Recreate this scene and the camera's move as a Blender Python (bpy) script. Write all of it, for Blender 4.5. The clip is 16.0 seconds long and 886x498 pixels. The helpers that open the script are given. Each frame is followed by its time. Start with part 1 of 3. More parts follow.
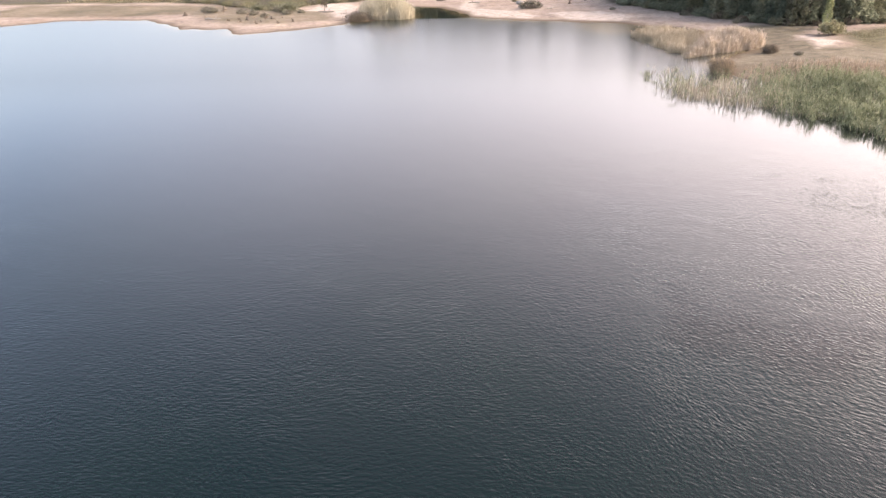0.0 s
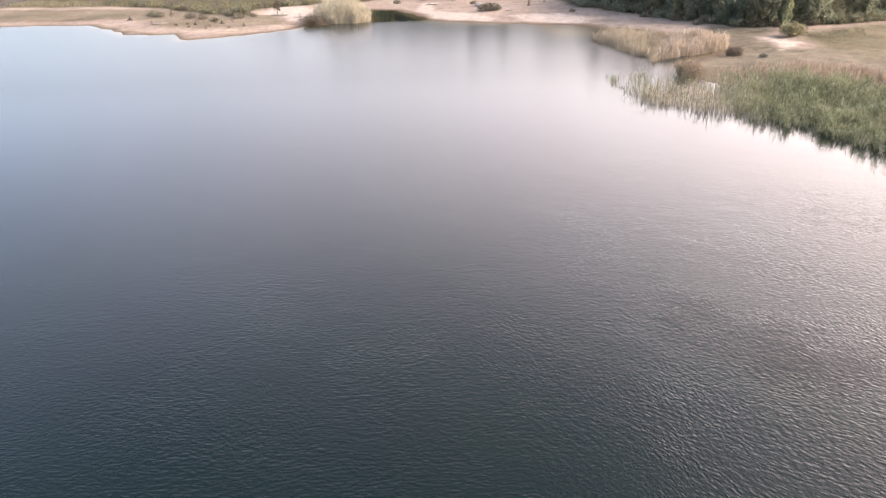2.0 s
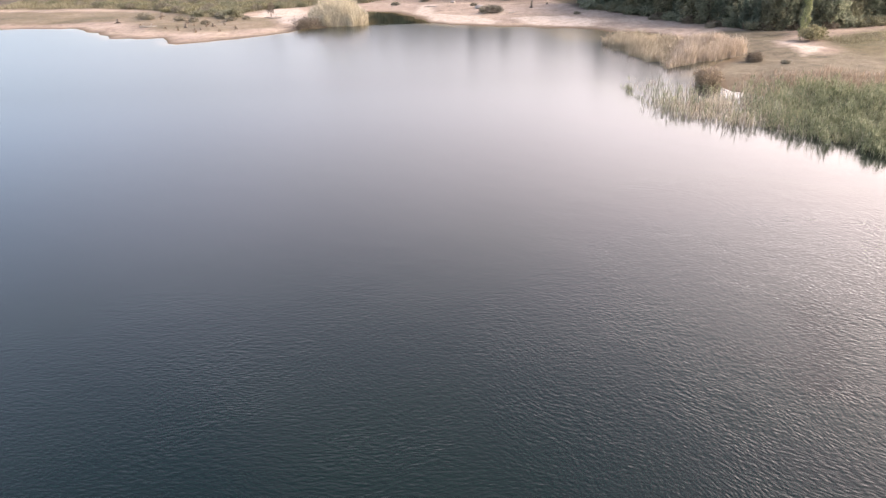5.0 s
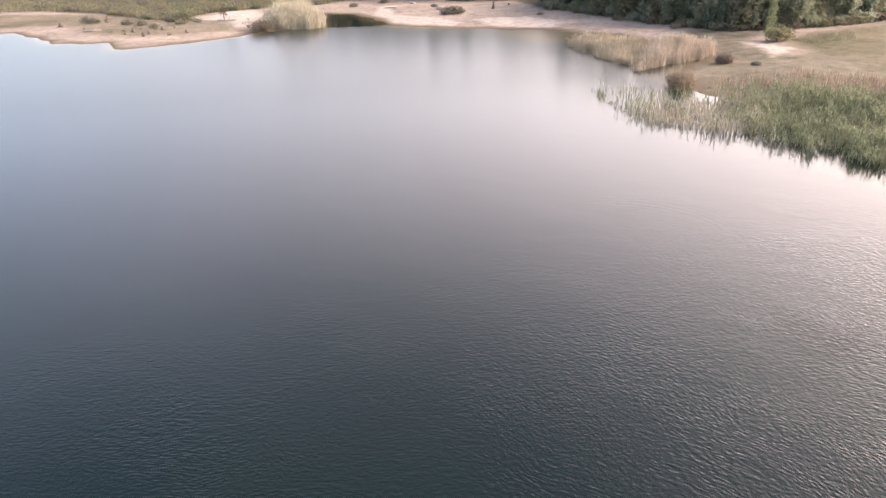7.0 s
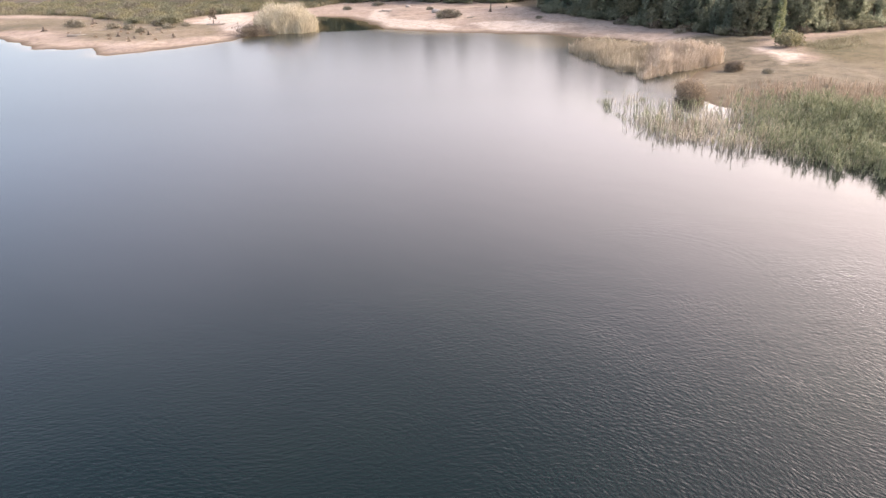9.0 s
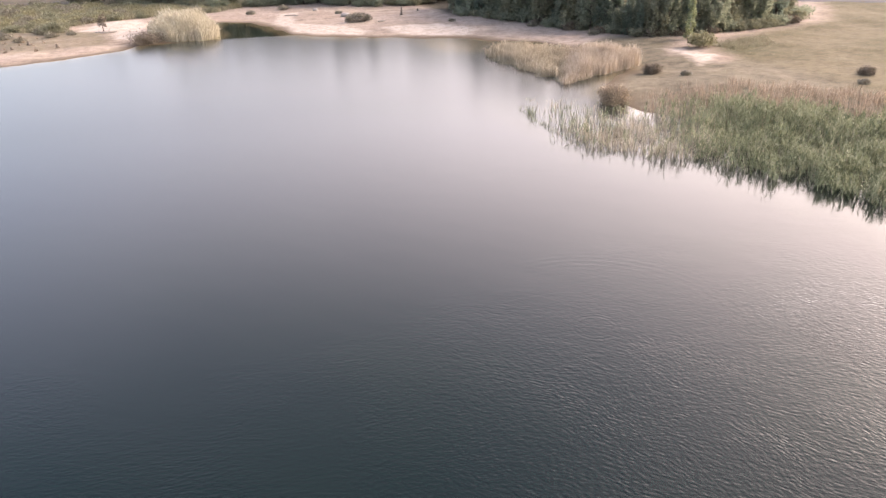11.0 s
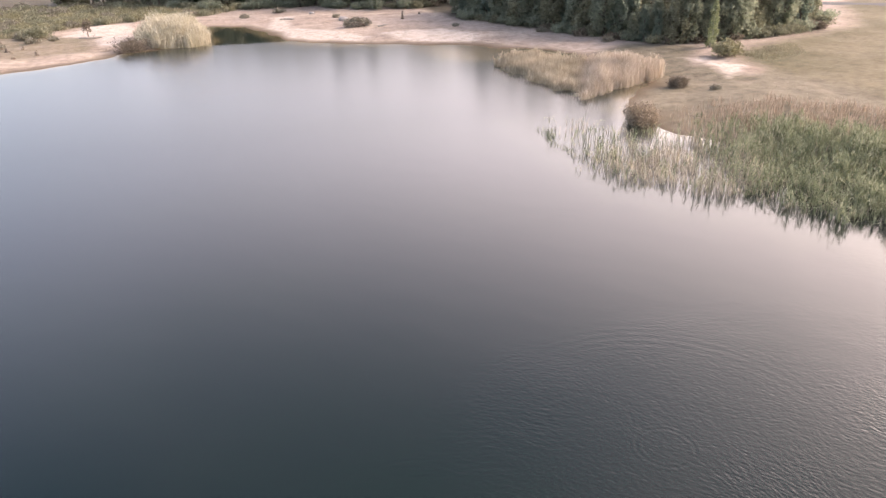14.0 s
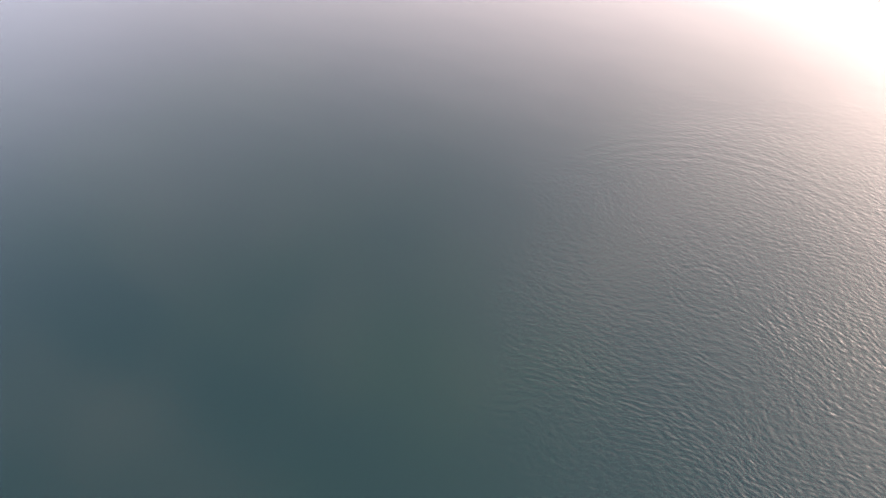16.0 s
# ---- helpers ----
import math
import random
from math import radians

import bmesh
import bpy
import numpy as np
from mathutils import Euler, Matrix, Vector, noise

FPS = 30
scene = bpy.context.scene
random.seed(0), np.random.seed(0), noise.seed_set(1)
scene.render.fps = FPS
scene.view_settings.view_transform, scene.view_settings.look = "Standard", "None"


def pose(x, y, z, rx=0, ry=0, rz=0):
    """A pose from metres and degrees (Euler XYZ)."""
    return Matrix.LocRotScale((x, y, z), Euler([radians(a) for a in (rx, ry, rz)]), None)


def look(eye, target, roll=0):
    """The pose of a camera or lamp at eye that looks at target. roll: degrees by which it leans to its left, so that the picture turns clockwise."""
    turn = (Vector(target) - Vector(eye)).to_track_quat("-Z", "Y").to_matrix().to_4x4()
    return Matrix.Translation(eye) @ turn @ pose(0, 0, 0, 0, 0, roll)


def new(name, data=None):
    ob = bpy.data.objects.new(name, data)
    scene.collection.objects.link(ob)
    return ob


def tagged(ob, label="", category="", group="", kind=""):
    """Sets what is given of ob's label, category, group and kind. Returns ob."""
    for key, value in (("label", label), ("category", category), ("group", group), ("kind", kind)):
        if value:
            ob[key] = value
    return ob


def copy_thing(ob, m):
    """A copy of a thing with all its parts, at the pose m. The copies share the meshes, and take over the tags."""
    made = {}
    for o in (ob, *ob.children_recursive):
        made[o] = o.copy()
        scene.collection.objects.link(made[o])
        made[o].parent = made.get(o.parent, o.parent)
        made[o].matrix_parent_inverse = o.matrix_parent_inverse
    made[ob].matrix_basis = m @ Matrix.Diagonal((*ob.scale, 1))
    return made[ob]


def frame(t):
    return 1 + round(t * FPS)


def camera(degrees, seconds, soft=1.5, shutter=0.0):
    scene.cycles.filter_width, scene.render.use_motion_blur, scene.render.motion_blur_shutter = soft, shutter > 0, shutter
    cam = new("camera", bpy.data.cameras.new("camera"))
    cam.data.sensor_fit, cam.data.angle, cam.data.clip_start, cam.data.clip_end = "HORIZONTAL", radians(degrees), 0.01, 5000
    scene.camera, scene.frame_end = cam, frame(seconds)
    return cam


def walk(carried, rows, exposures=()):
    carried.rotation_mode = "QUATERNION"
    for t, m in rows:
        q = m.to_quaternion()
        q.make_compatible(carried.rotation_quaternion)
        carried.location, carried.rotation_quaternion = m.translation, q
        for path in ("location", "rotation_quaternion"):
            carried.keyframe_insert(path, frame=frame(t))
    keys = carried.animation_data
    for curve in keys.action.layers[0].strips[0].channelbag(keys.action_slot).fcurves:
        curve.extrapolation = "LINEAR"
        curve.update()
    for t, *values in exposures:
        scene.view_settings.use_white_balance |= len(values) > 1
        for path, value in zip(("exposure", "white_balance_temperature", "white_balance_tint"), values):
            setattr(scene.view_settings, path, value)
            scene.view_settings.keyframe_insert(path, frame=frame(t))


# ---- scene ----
cam = camera(65.0, 16.0)
PATH = [  # seconds, x, y, z, yaw, pitch
    (0, -0.000, 0.000, 16.124, -0.78, -24.14),
    (0.5, -0.012, 1.072, 16.107, -3.38, -24.17),
    (1, -0.059, 2.119, 16.092, -4.16, -24.16),
    (1.5, -0.109, 3.135, 16.072, -4.21, -24.16),
    (2, -0.144, 4.169, 16.052, -4.22, -24.13),
    (2.5, -0.166, 5.213, 16.024, -4.26, -24.15),
    (3, -0.186, 6.236, 15.992, -4.28, -24.14),
    (3.5, -0.226, 7.227, 15.953, -4.33, -24.14),
    (4, -0.267, 8.236, 15.915, -4.36, -24.10),
    (6.3, -0.297, 13.131, 15.744, -4.57, -24.08),
    (6.5, -0.300, 13.556, 15.729, -4.57, -24.08),
    (7, -0.245, 14.614, 15.719, -7.71, -24.16),
    (7.5, -0.141, 15.644, 15.743, -8.02, -24.20),
    (8, -0.029, 16.762, 15.793, -8.06, -24.10),
    (8.3, 0.069, 17.484, 15.801, -8.06, -24.10),
    (10, 0.624, 21.576, 15.847, -8.26, -24.12),
    (10.3, 0.722, 22.298, 15.855, -10.41, -24.13),
    (10.5, 0.773, 22.787, 15.850, -13.67, -24.19),
    (11, 0.878, 24.022, 15.823, -15.21, -24.22),
    (11.5, 1.020, 25.303, 15.805, -15.24, -24.22),
    (12, 1.204, 26.665, 15.838, -15.26, -24.22),
    (12.5, 1.356, 28.007, 15.900, -15.31, -24.19),
    (13, 1.549, 29.290, 15.959, -15.34, -24.19),
    (13.5, 1.798, 30.468, 16.011, -15.35, -24.14),
    (14, 2.093, 31.623, 16.082, -15.33, -24.31),
    (14.1, 2.138, 31.860, 16.103, -15.28, -24.81),
    (14.5, 2.321, 32.807, 16.189, -15.10, -30.11),
    (15, 2.462, 34.034, 16.318, -15.11, -36.33),
    (15.5, 2.497, 35.281, 16.454, -15.50, -42.03),
    (16, 2.461, 36.532, 16.592, -16.21, -45.89),
]
ROLL = -1.62
walk(cam, [(t, pose(x, y, z, 90, 0, yaw) @ pose(0, 0, 0, pitch, 0, 0) @ pose(0, 0, 0, 0, 0, ROLL)) for t, x, y, z, yaw, pitch in PATH],
     exposures=[(0.0, 2.12, 7600, 21.5), (8.0, 2.1, 7600, 21.5), (13.0, 2.12, 7550, 23), (14.0, 2.12, 7550, 23), (15.0, 2.45, 7650, 24), (15.5, 2.88, 7800, 25), (16.0, 3.5, 8000, 27)])

# ---- light ----
SUN_ELEVATION, SUN_AZIMUTH = 32.0, 96.0  # degrees; azimuth clockwise from +y
az, el = radians(SUN_AZIMUTH), radians(SUN_ELEVATION)


def direction(azimuth, elevation):
    a, e = radians(azimuth), radians(elevation)
    return math.sin(a) * math.cos(e), math.cos(a) * math.cos(e), math.sin(e)


TO_SUN = direction(SUN_AZIMUTH, SUN_ELEVATION)
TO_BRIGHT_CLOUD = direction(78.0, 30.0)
world = bpy.data.worlds.new("world")
scene.world = world
world.use_nodes = True
wn, wl = world.node_tree.nodes, world.node_tree.links
sky = wn.new("ShaderNodeTexSky")
sky.sky_type = "NISHITA"
sky.sun_disc = False
sky.sun_elevation, sky.sun_rotation = el, az
sky.air_density, sky.dust_density, sky.ozone_density = 1.0, 1.6, 1.0


def world_math(op, a, b=0.0):
    m = wn.new("ShaderNodeMath")
    m.operation = op
    for value, socket in ((a, m.inputs[0]), (b, m.inputs[1])):
        if isinstance(value, (float, int)):
            socket.default_value = value
        else:
            wl.new(value, socket)
    return m.outputs[0]


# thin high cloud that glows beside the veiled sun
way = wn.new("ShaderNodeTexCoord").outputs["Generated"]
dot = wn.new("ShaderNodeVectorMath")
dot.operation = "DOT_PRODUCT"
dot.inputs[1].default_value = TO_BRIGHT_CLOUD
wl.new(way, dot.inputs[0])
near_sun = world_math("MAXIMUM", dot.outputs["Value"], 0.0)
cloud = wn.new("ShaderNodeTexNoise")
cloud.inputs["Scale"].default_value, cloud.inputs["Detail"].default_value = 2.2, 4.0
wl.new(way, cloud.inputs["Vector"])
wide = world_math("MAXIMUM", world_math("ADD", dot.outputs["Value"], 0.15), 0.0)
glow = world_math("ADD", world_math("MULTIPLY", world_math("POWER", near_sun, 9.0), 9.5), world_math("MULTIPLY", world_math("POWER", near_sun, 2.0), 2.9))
high = wn.new("ShaderNodeSeparateXYZ")
wl.new(way, high.inputs[0])


def by_height(most, stops):
    """A brightness that follows the height over the horizon, in shares of the most."""
    ramp = wn.new("ShaderNodeValToRGB")
    while len(ramp.color_ramp.elements) < len(stops):
        ramp.color_ramp.elements.new(0.5)
    ramp.color_ramp.interpolation = "B_SPLINE"
    for e, (place, value) in zip(ramp.color_ramp.elements, stops):
        e.position, e.color = place, (value, value, value, 1)
    wl.new(high.outputs["Z"], ramp.inputs["Fac"])
    return world_math("MULTIPLY", ramp.outputs["Color"], most)


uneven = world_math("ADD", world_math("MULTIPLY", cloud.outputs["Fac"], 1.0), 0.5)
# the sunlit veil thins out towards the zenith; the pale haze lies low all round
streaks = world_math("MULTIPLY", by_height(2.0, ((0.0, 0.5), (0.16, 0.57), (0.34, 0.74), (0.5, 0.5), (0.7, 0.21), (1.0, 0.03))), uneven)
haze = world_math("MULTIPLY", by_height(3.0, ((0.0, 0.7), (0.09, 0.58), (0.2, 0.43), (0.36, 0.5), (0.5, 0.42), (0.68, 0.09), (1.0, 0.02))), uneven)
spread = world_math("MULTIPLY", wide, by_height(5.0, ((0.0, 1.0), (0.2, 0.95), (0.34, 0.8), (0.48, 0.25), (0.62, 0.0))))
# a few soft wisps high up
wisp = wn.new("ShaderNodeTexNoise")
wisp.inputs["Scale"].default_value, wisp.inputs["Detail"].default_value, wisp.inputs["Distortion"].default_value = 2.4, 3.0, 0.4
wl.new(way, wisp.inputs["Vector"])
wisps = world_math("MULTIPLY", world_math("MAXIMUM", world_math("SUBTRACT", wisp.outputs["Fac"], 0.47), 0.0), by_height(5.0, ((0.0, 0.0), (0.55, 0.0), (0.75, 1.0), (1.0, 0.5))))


def tinted(value, colour):
    m = wn.new("ShaderNodeMix")
    m.data_type, m.blend_type = "RGBA", "MULTIPLY"
    m.inputs[0].default_value = 1.0
    m.inputs[6].default_value = (*colour, 1)
    wl.new(value, m.inputs[7])
    return m.outputs[2]


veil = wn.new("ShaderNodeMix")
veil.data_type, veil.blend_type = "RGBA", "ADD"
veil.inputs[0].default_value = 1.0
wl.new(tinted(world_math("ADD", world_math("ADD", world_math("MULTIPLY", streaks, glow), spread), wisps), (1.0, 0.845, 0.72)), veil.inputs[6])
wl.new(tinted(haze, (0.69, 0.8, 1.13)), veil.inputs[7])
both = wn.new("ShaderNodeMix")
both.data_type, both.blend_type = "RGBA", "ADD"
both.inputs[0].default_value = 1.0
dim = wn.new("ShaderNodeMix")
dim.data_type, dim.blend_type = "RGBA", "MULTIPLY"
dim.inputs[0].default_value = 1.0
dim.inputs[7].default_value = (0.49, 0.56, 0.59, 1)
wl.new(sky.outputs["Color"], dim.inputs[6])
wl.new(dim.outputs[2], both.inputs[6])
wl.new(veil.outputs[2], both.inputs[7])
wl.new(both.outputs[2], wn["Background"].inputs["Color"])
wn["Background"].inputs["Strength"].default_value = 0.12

sun = new("sun", bpy.data.lights.new("sun", "SUN"))
sun.data.energy, sun.data.angle, sun.data.color = 0.72, radians(20), (1.0, 0.95, 0.92)
sun.matrix_basis = look((0, 0, 0), tuple(-c for c in TO_SUN))


# ---- materials ----
def shader(name):
    m = bpy.data.materials.new(name)
    m.use_nodes = True
    return m, m.node_tree.nodes, m.node_tree.links, m.node_tree.nodes["Principled BSDF"]


def ramp_of(nodes, links, source, stops):
    ramp = nodes.new("ShaderNodeValToRGB")
    while len(ramp.color_ramp.elements) < len(stops):
        ramp.color_ramp.elements.new(0.5)
    for e, (p, c) in zip(ramp.color_ramp.elements, stops):
        e.position, e.color = p, (*c, 1)
    links.new(source, ramp.inputs["Fac"])
    return ramp.outputs["Color"]


def noise_of(nodes, links, coords, scale, detail=4.0, rough=0.55):
    n = nodes.new("ShaderNodeTexNoise")
    n.inputs["Scale"].default_value = scale
    n.inputs["Detail"].default_value = detail
    n.inputs["Roughness"].default_value = rough
    links.new(coords, n.inputs["Vector"])
    return n.outputs["Fac"]


def mix_of(nodes, links, fac, a, b, blend="MIX"):
    m = nodes.new("ShaderNodeMix")
    m.data_type, m.blend_type = "RGBA", blend
    for value, socket in ((fac, m.inputs[0]), (a, m.inputs[6]), (b, m.inputs[7])):
        if isinstance(value, (float, int)):
            socket.default_value = value
        elif isinstance(value, tuple):
            socket.default_value = (*value, 1)
        else:
            links.new(value, socket)
    return m.outputs[2]


def math_of(nodes, links, op, a, b=0.0, clamp=False):
    m = nodes.new("ShaderNodeMath")
    m.operation, m.use_clamp = op, clamp
    for value, socket in ((a, m.inputs[0]), (b, m.inputs[1])):
        if isinstance(value, (float, int)):
            socket.default_value = value
        else:
            links.new(value, socket)
    return m.outputs[0]


def leafy(name, stops, translucent=0.3, rough=0.6, patch=0.25):
    """Leaves or blades: a colour for each one by chance, with slow drifts over the plant."""
    m, n, k, b = shader(name)
    isl = n.new("ShaderNodeNewGeometry").outputs["Random Per Island"]
    pos = n.new("ShaderNodeNewGeometry").outputs["Position"]
    drift = noise_of(n, k, pos, 0.35, 3.0)
    value = math_of(n, k, "ADD", math_of(n, k, "MULTIPLY", isl, 0.6), math_of(n, k, "MULTIPLY", math_of(n, k, "SUBTRACT", drift, 0.3, True), 0.4 + patch), True)
    col = ramp_of(n, k, value, stops)
    k.new(col, b.inputs["Base Color"])
    b.inputs["Roughness"].default_value = rough
    b.inputs["Specular IOR Level"].default_value = 0.25
    tr = n.new("ShaderNodeBsdfTranslucent")
    k.new(col, tr.inputs["Color"])
    mix = n.new("ShaderNodeMixShader")
    mix.inputs[0].default_value = translucent
    k.new(b.outputs[0], mix.inputs[1])
    k.new(tr.outputs[0], mix.inputs[2])
    k.new(mix.outputs[0], n["Material Output"].inputs["Surface"])
    return m


def rough_solid(name, dark, light, scale, rough=0.85, bump=0.4, size=0.03):
    m, n, k, b = shader(name)
    co = n.new("ShaderNodeTexCoord").outputs["Object"]
    f = noise_of(n, k, co, scale, 6.0, 0.65)
    f2 = noise_of(n, k, co, scale * 0.17, 3.0)
    col = ramp_of(n, k, math_of(n, k, "ADD", math_of(n, k, "MULTIPLY", f, 0.7), math_of(n, k, "MULTIPLY", f2, 0.3)), [(0.3, dark), (0.7, light)])
    k.new(col, b.inputs["Base Color"])
    b.inputs["Roughness"].default_value = rough
    bp = n.new("ShaderNodeBump")
    bp.inputs["Strength"].default_value, bp.inputs["Distance"].default_value = bump, size
    k.new(f, bp.inputs["Height"])
    k.new(bp.outputs[0], b.inputs["Normal"])
    return m


BARK = rough_solid("bark", (0.06, 0.045, 0.035), (0.2, 0.16, 0.13), 9.0)
PALE_BARK = rough_solid("pale_bark", (0.2, 0.19, 0.14), (0.45, 0.43, 0.34), 7.0)
DEAD_WOOD = rough_solid("dead_wood", (0.085, 0.066, 0.05), (0.23, 0.18, 0.14), 12.0)
GREY_WOOD = rough_solid("grey_wood", (0.16, 0.14, 0.12), (0.4, 0.36, 0.31), 10.0)
STONE = rough_solid("stone", (0.22, 0.2, 0.18), (0.42, 0.385, 0.345), 5.0)
GREEN_REED = leafy("green_reed", [(0.0, (0.055, 0.065, 0.037)), (0.3, (0.175, 0.2, 0.112)), (0.65, (0.34, 0.345, 0.21)), (1.0, (0.6, 0.54, 0.4))])
PALE_REED = leafy("pale_reed", [(0.0, (0.25, 0.205, 0.15)), (0.5, (0.53, 0.455, 0.345)), (1.0, (0.7, 0.64, 0.52))])
TAN_REED = leafy("tan_reed", [(0.0, (0.27, 0.22, 0.16)), (0.5, (0.54, 0.45, 0.35)), (1.0, (0.71, 0.62, 0.51))])
OLIVE_REED = leafy("olive_reed", [(0.0, (0.22, 0.185, 0.125)), (0.5, (0.48, 0.41, 0.3)), (1.0, (0.69, 0.605, 0.475))])
DRY_GRASS = leafy("dry_grass", [(0.0, (0.2, 0.152, 0.107)), (0.5, (0.37, 0.288, 0.21)), (1.0, (0.53, 0.425, 0.32))])
FOREST_LEAF = leafy("forest_leaf", [(0.0, (0.19, 0.215, 0.16)), (0.5, (0.285, 0.31, 0.225)), (1.0, (0.4, 0.41, 0.29))], translucent=0.7)
PINE_LEAF = leafy("pine_leaf", [(0.0, (0.15, 0.185, 0.15)), (0.5, (0.22, 0.265, 0.205)), (1.0, (0.33, 0.37, 0.27))], translucent=0.7)
OLIVE_LEAF = leafy("olive_leaf", [(0.0, (0.13, 0.13, 0.085)), (0.5, (0.25, 0.245, 0.16)), (1.0, (0.38, 0.365, 0.25))], translucent=0.45)
STRAW_REED = leafy("straw_reed", [(0.0, (0.36, 0.32, 0.225)), (0.5, (0.58, 0.525, 0.395)), (1.0, (0.74, 0.69, 0.55))])
CYPRESS_LEAF = leafy("cypress_leaf", [(0.0, (0.145, 0.166, 0.0828)), (0.5, (0.331, 0.352, 0.186)), (1.0, (0.559, 0.559, 0.331))])
SCRUB_GRASS = leafy("scrub_grass", [(0.0, (0.15, 0.135, 0.085)), (0.5, (0.3, 0.272, 0.178)), (1.0, (0.47, 0.42, 0.295))])
YELLOW_LEAF = leafy("yellow_leaf", [(0.0, (0.16, 0.15, 0.085)), (0.5, (0.3, 0.277, 0.165)), (1.0, (0.44, 0.4, 0.26))], translucent=0.45)
RUST_TWIG = leafy("rust_twig", [(0.0, (0.17, 0.13, 0.09)), (0.5, (0.34, 0.27, 0.19)), (1.0, (0.5, 0.41, 0.3))], translucent=0.3)
BROWN_TWIG = leafy("brown_twig", [(0.0, (0.0938, 0.075, 0.0562)), (0.5, (0.2, 0.163, 0.119)), (1.0, (0.338, 0.269, 0.194))], translucent=0.25)
GREY_TWIG = leafy("grey_twig", [(0.0, (0.125, 0.112, 0.0813)), (0.5, (0.25, 0.227, 0.169)), (1.0, (0.4, 0.369, 0.281))], translucent=0.25)


def ground_material():
    m, n, k, b = shader("ground_earth")
    geo = n.new("ShaderNodeNewGeometry")
    pos = geo.outputs["Position"]
    zone = n.new("ShaderNodeVertexColor")
    zone.layer_name = "zone"
    sep = n.new("ShaderNodeSeparateColor")
    k.new(zone.outputs["Color"], sep.inputs[0])
    big, mid, fine = noise_of(n, k, pos, 0.05, 4.0), noise_of(n, k, pos, 0.45, 5.0, 0.6), noise_of(n, k, pos, 6.0, 5.0, 0.7)
    speck = math_of(n, k, "ADD", math_of(n, k, "MULTIPLY", mid, 0.6), math_of(n, k, "MULTIPLY", fine, 0.4))
    sand = ramp_of(n, k, math_of(n, k, "ADD", math_of(n, k, "MULTIPLY", big, 0.5), math_of(n, k, "MULTIPLY", speck, 0.5)),
                   [(0.38, (0.235, 0.182, 0.142)), (0.48, (0.345, 0.268, 0.212)), (0.6, (0.43, 0.342, 0.275))])
    lie = n.new("ShaderNodeMapping")
    lie.inputs["Scale"].default_value = (0.55, 1.3, 1)
    k.new(pos, lie.inputs["Vector"])
    swirl = n.new("ShaderNodeTexNoise")
    swirl.inputs["Scale"].default_value, swirl.inputs["Detail"].default_value, swirl.inputs["Distortion"].default_value = 0.11, 3.0, 1.2
    k.new(lie.outputs[0], swirl.inputs["Vector"])
    bright = math_of(n, k, "MULTIPLY", math_of(n, k, "SUBTRACT", swirl.outputs["Fac"], 0.53), 5.0, True)
    ruddy = math_of(n, k, "MULTIPLY", math_of(n, k, "SUBTRACT", 0.46, swirl.outputs["Fac"]), 6.0, True)
    sand = mix_of(n, k, math_of(n, k, "MULTIPLY", bright, 0.75), sand, (0.5, 0.405, 0.305))
    sand = mix_of(n, k, math_of(n, k, "MULTIPLY", ruddy, 0.6), sand, (0.28, 0.205, 0.15))
    grass = ramp_of(n, k, math_of(n, k, "ADD", math_of(n, k, "MULTIPLY", big, 0.6), math_of(n, k, "MULTIPLY", speck, 0.4)),
                    [(0.38, (0.085, 0.077, 0.036)), (0.48, (0.128, 0.108, 0.057)), (0.58, (0.178, 0.144, 0.086))])
    litter = ramp_of(n, k, speck, [(0.3, (0.055, 0.048, 0.035)), (0.55, (0.115, 0.095, 0.066)), (0.75, (0.18, 0.15, 0.105))])
    pale = ramp_of(n, k, speck, [(0.3, (0.42, 0.34, 0.27)), (0.7, (0.57, 0.485, 0.41))])

    def patchy(channel):
        return math_of(n, k, "MULTIPLY", math_of(n, k, "SUBTRACT", math_of(n, k, "ADD", channel, math_of(n, k, "MULTIPLY", mid, 0.5)), 0.55), 2.2, True)
    mud = ramp_of(n, k, math_of(n, k, "ADD", math_of(n, k, "MULTIPLY", big, 0.3), math_of(n, k, "MULTIPLY", speck, 0.7)),
                  [(0.4, (0.095, 0.08, 0.05)), (0.5, (0.163, 0.135, 0.09)), (0.62, (0.23, 0.191, 0.134))])
    col = mix_of(n, k, patchy(zone.outputs["Alpha"]), sand, mud)
    col = mix_of(n, k, patchy(sep.outputs[0]), col, grass)
    col = mix_of(n, k, patchy(sep.outputs[1]), col, litter)
    col = mix_of(n, k, patchy(sep.outputs[2]), col, pale)
    mottle = ramp_of(n, k, noise_of(n, k, pos, 1.1, 7.0, 0.72), [(0.36, (0.68, 0.68, 0.66)), (0.52, (1.0, 1.0, 1.0)), (0.68, (1.16, 1.15, 1.14))])
    col = mix_of(n, k, 1.0, col, mottle, "MULTIPLY")
    # wet, silty ground close to the water level
    z = n.new("ShaderNodeSeparateXYZ")
    k.new(pos, z.inputs[0])
    wet = n.new("ShaderNodeMapRange")
    wet.inputs["From Min"].default_value, wet.inputs["From Max"].default_value = 0.02, 0.16
    wet.inputs["To Min"].default_value, wet.inputs["To Max"].default_value = 1.0, 0.0
    k.new(z.outputs["Z"], wet.inputs["Value"])
    col = mix_of(n, k, wet.outputs[0], col, (0.12, 0.085, 0.05))
    k.new(col, b.inputs["Base Color"])
    b.inputs["Roughness"].default_value = 0.9
    b.inputs["Specular IOR Level"].default_value = 0.2
    bp = n.new("ShaderNodeBump")
    bp.inputs["Strength"].default_value, bp.inputs["Distance"].default_value = 0.6, 0.12
    k.new(speck, bp.inputs["Height"])
    k.new(bp.outputs[0], b.inputs["Normal"])
    return m


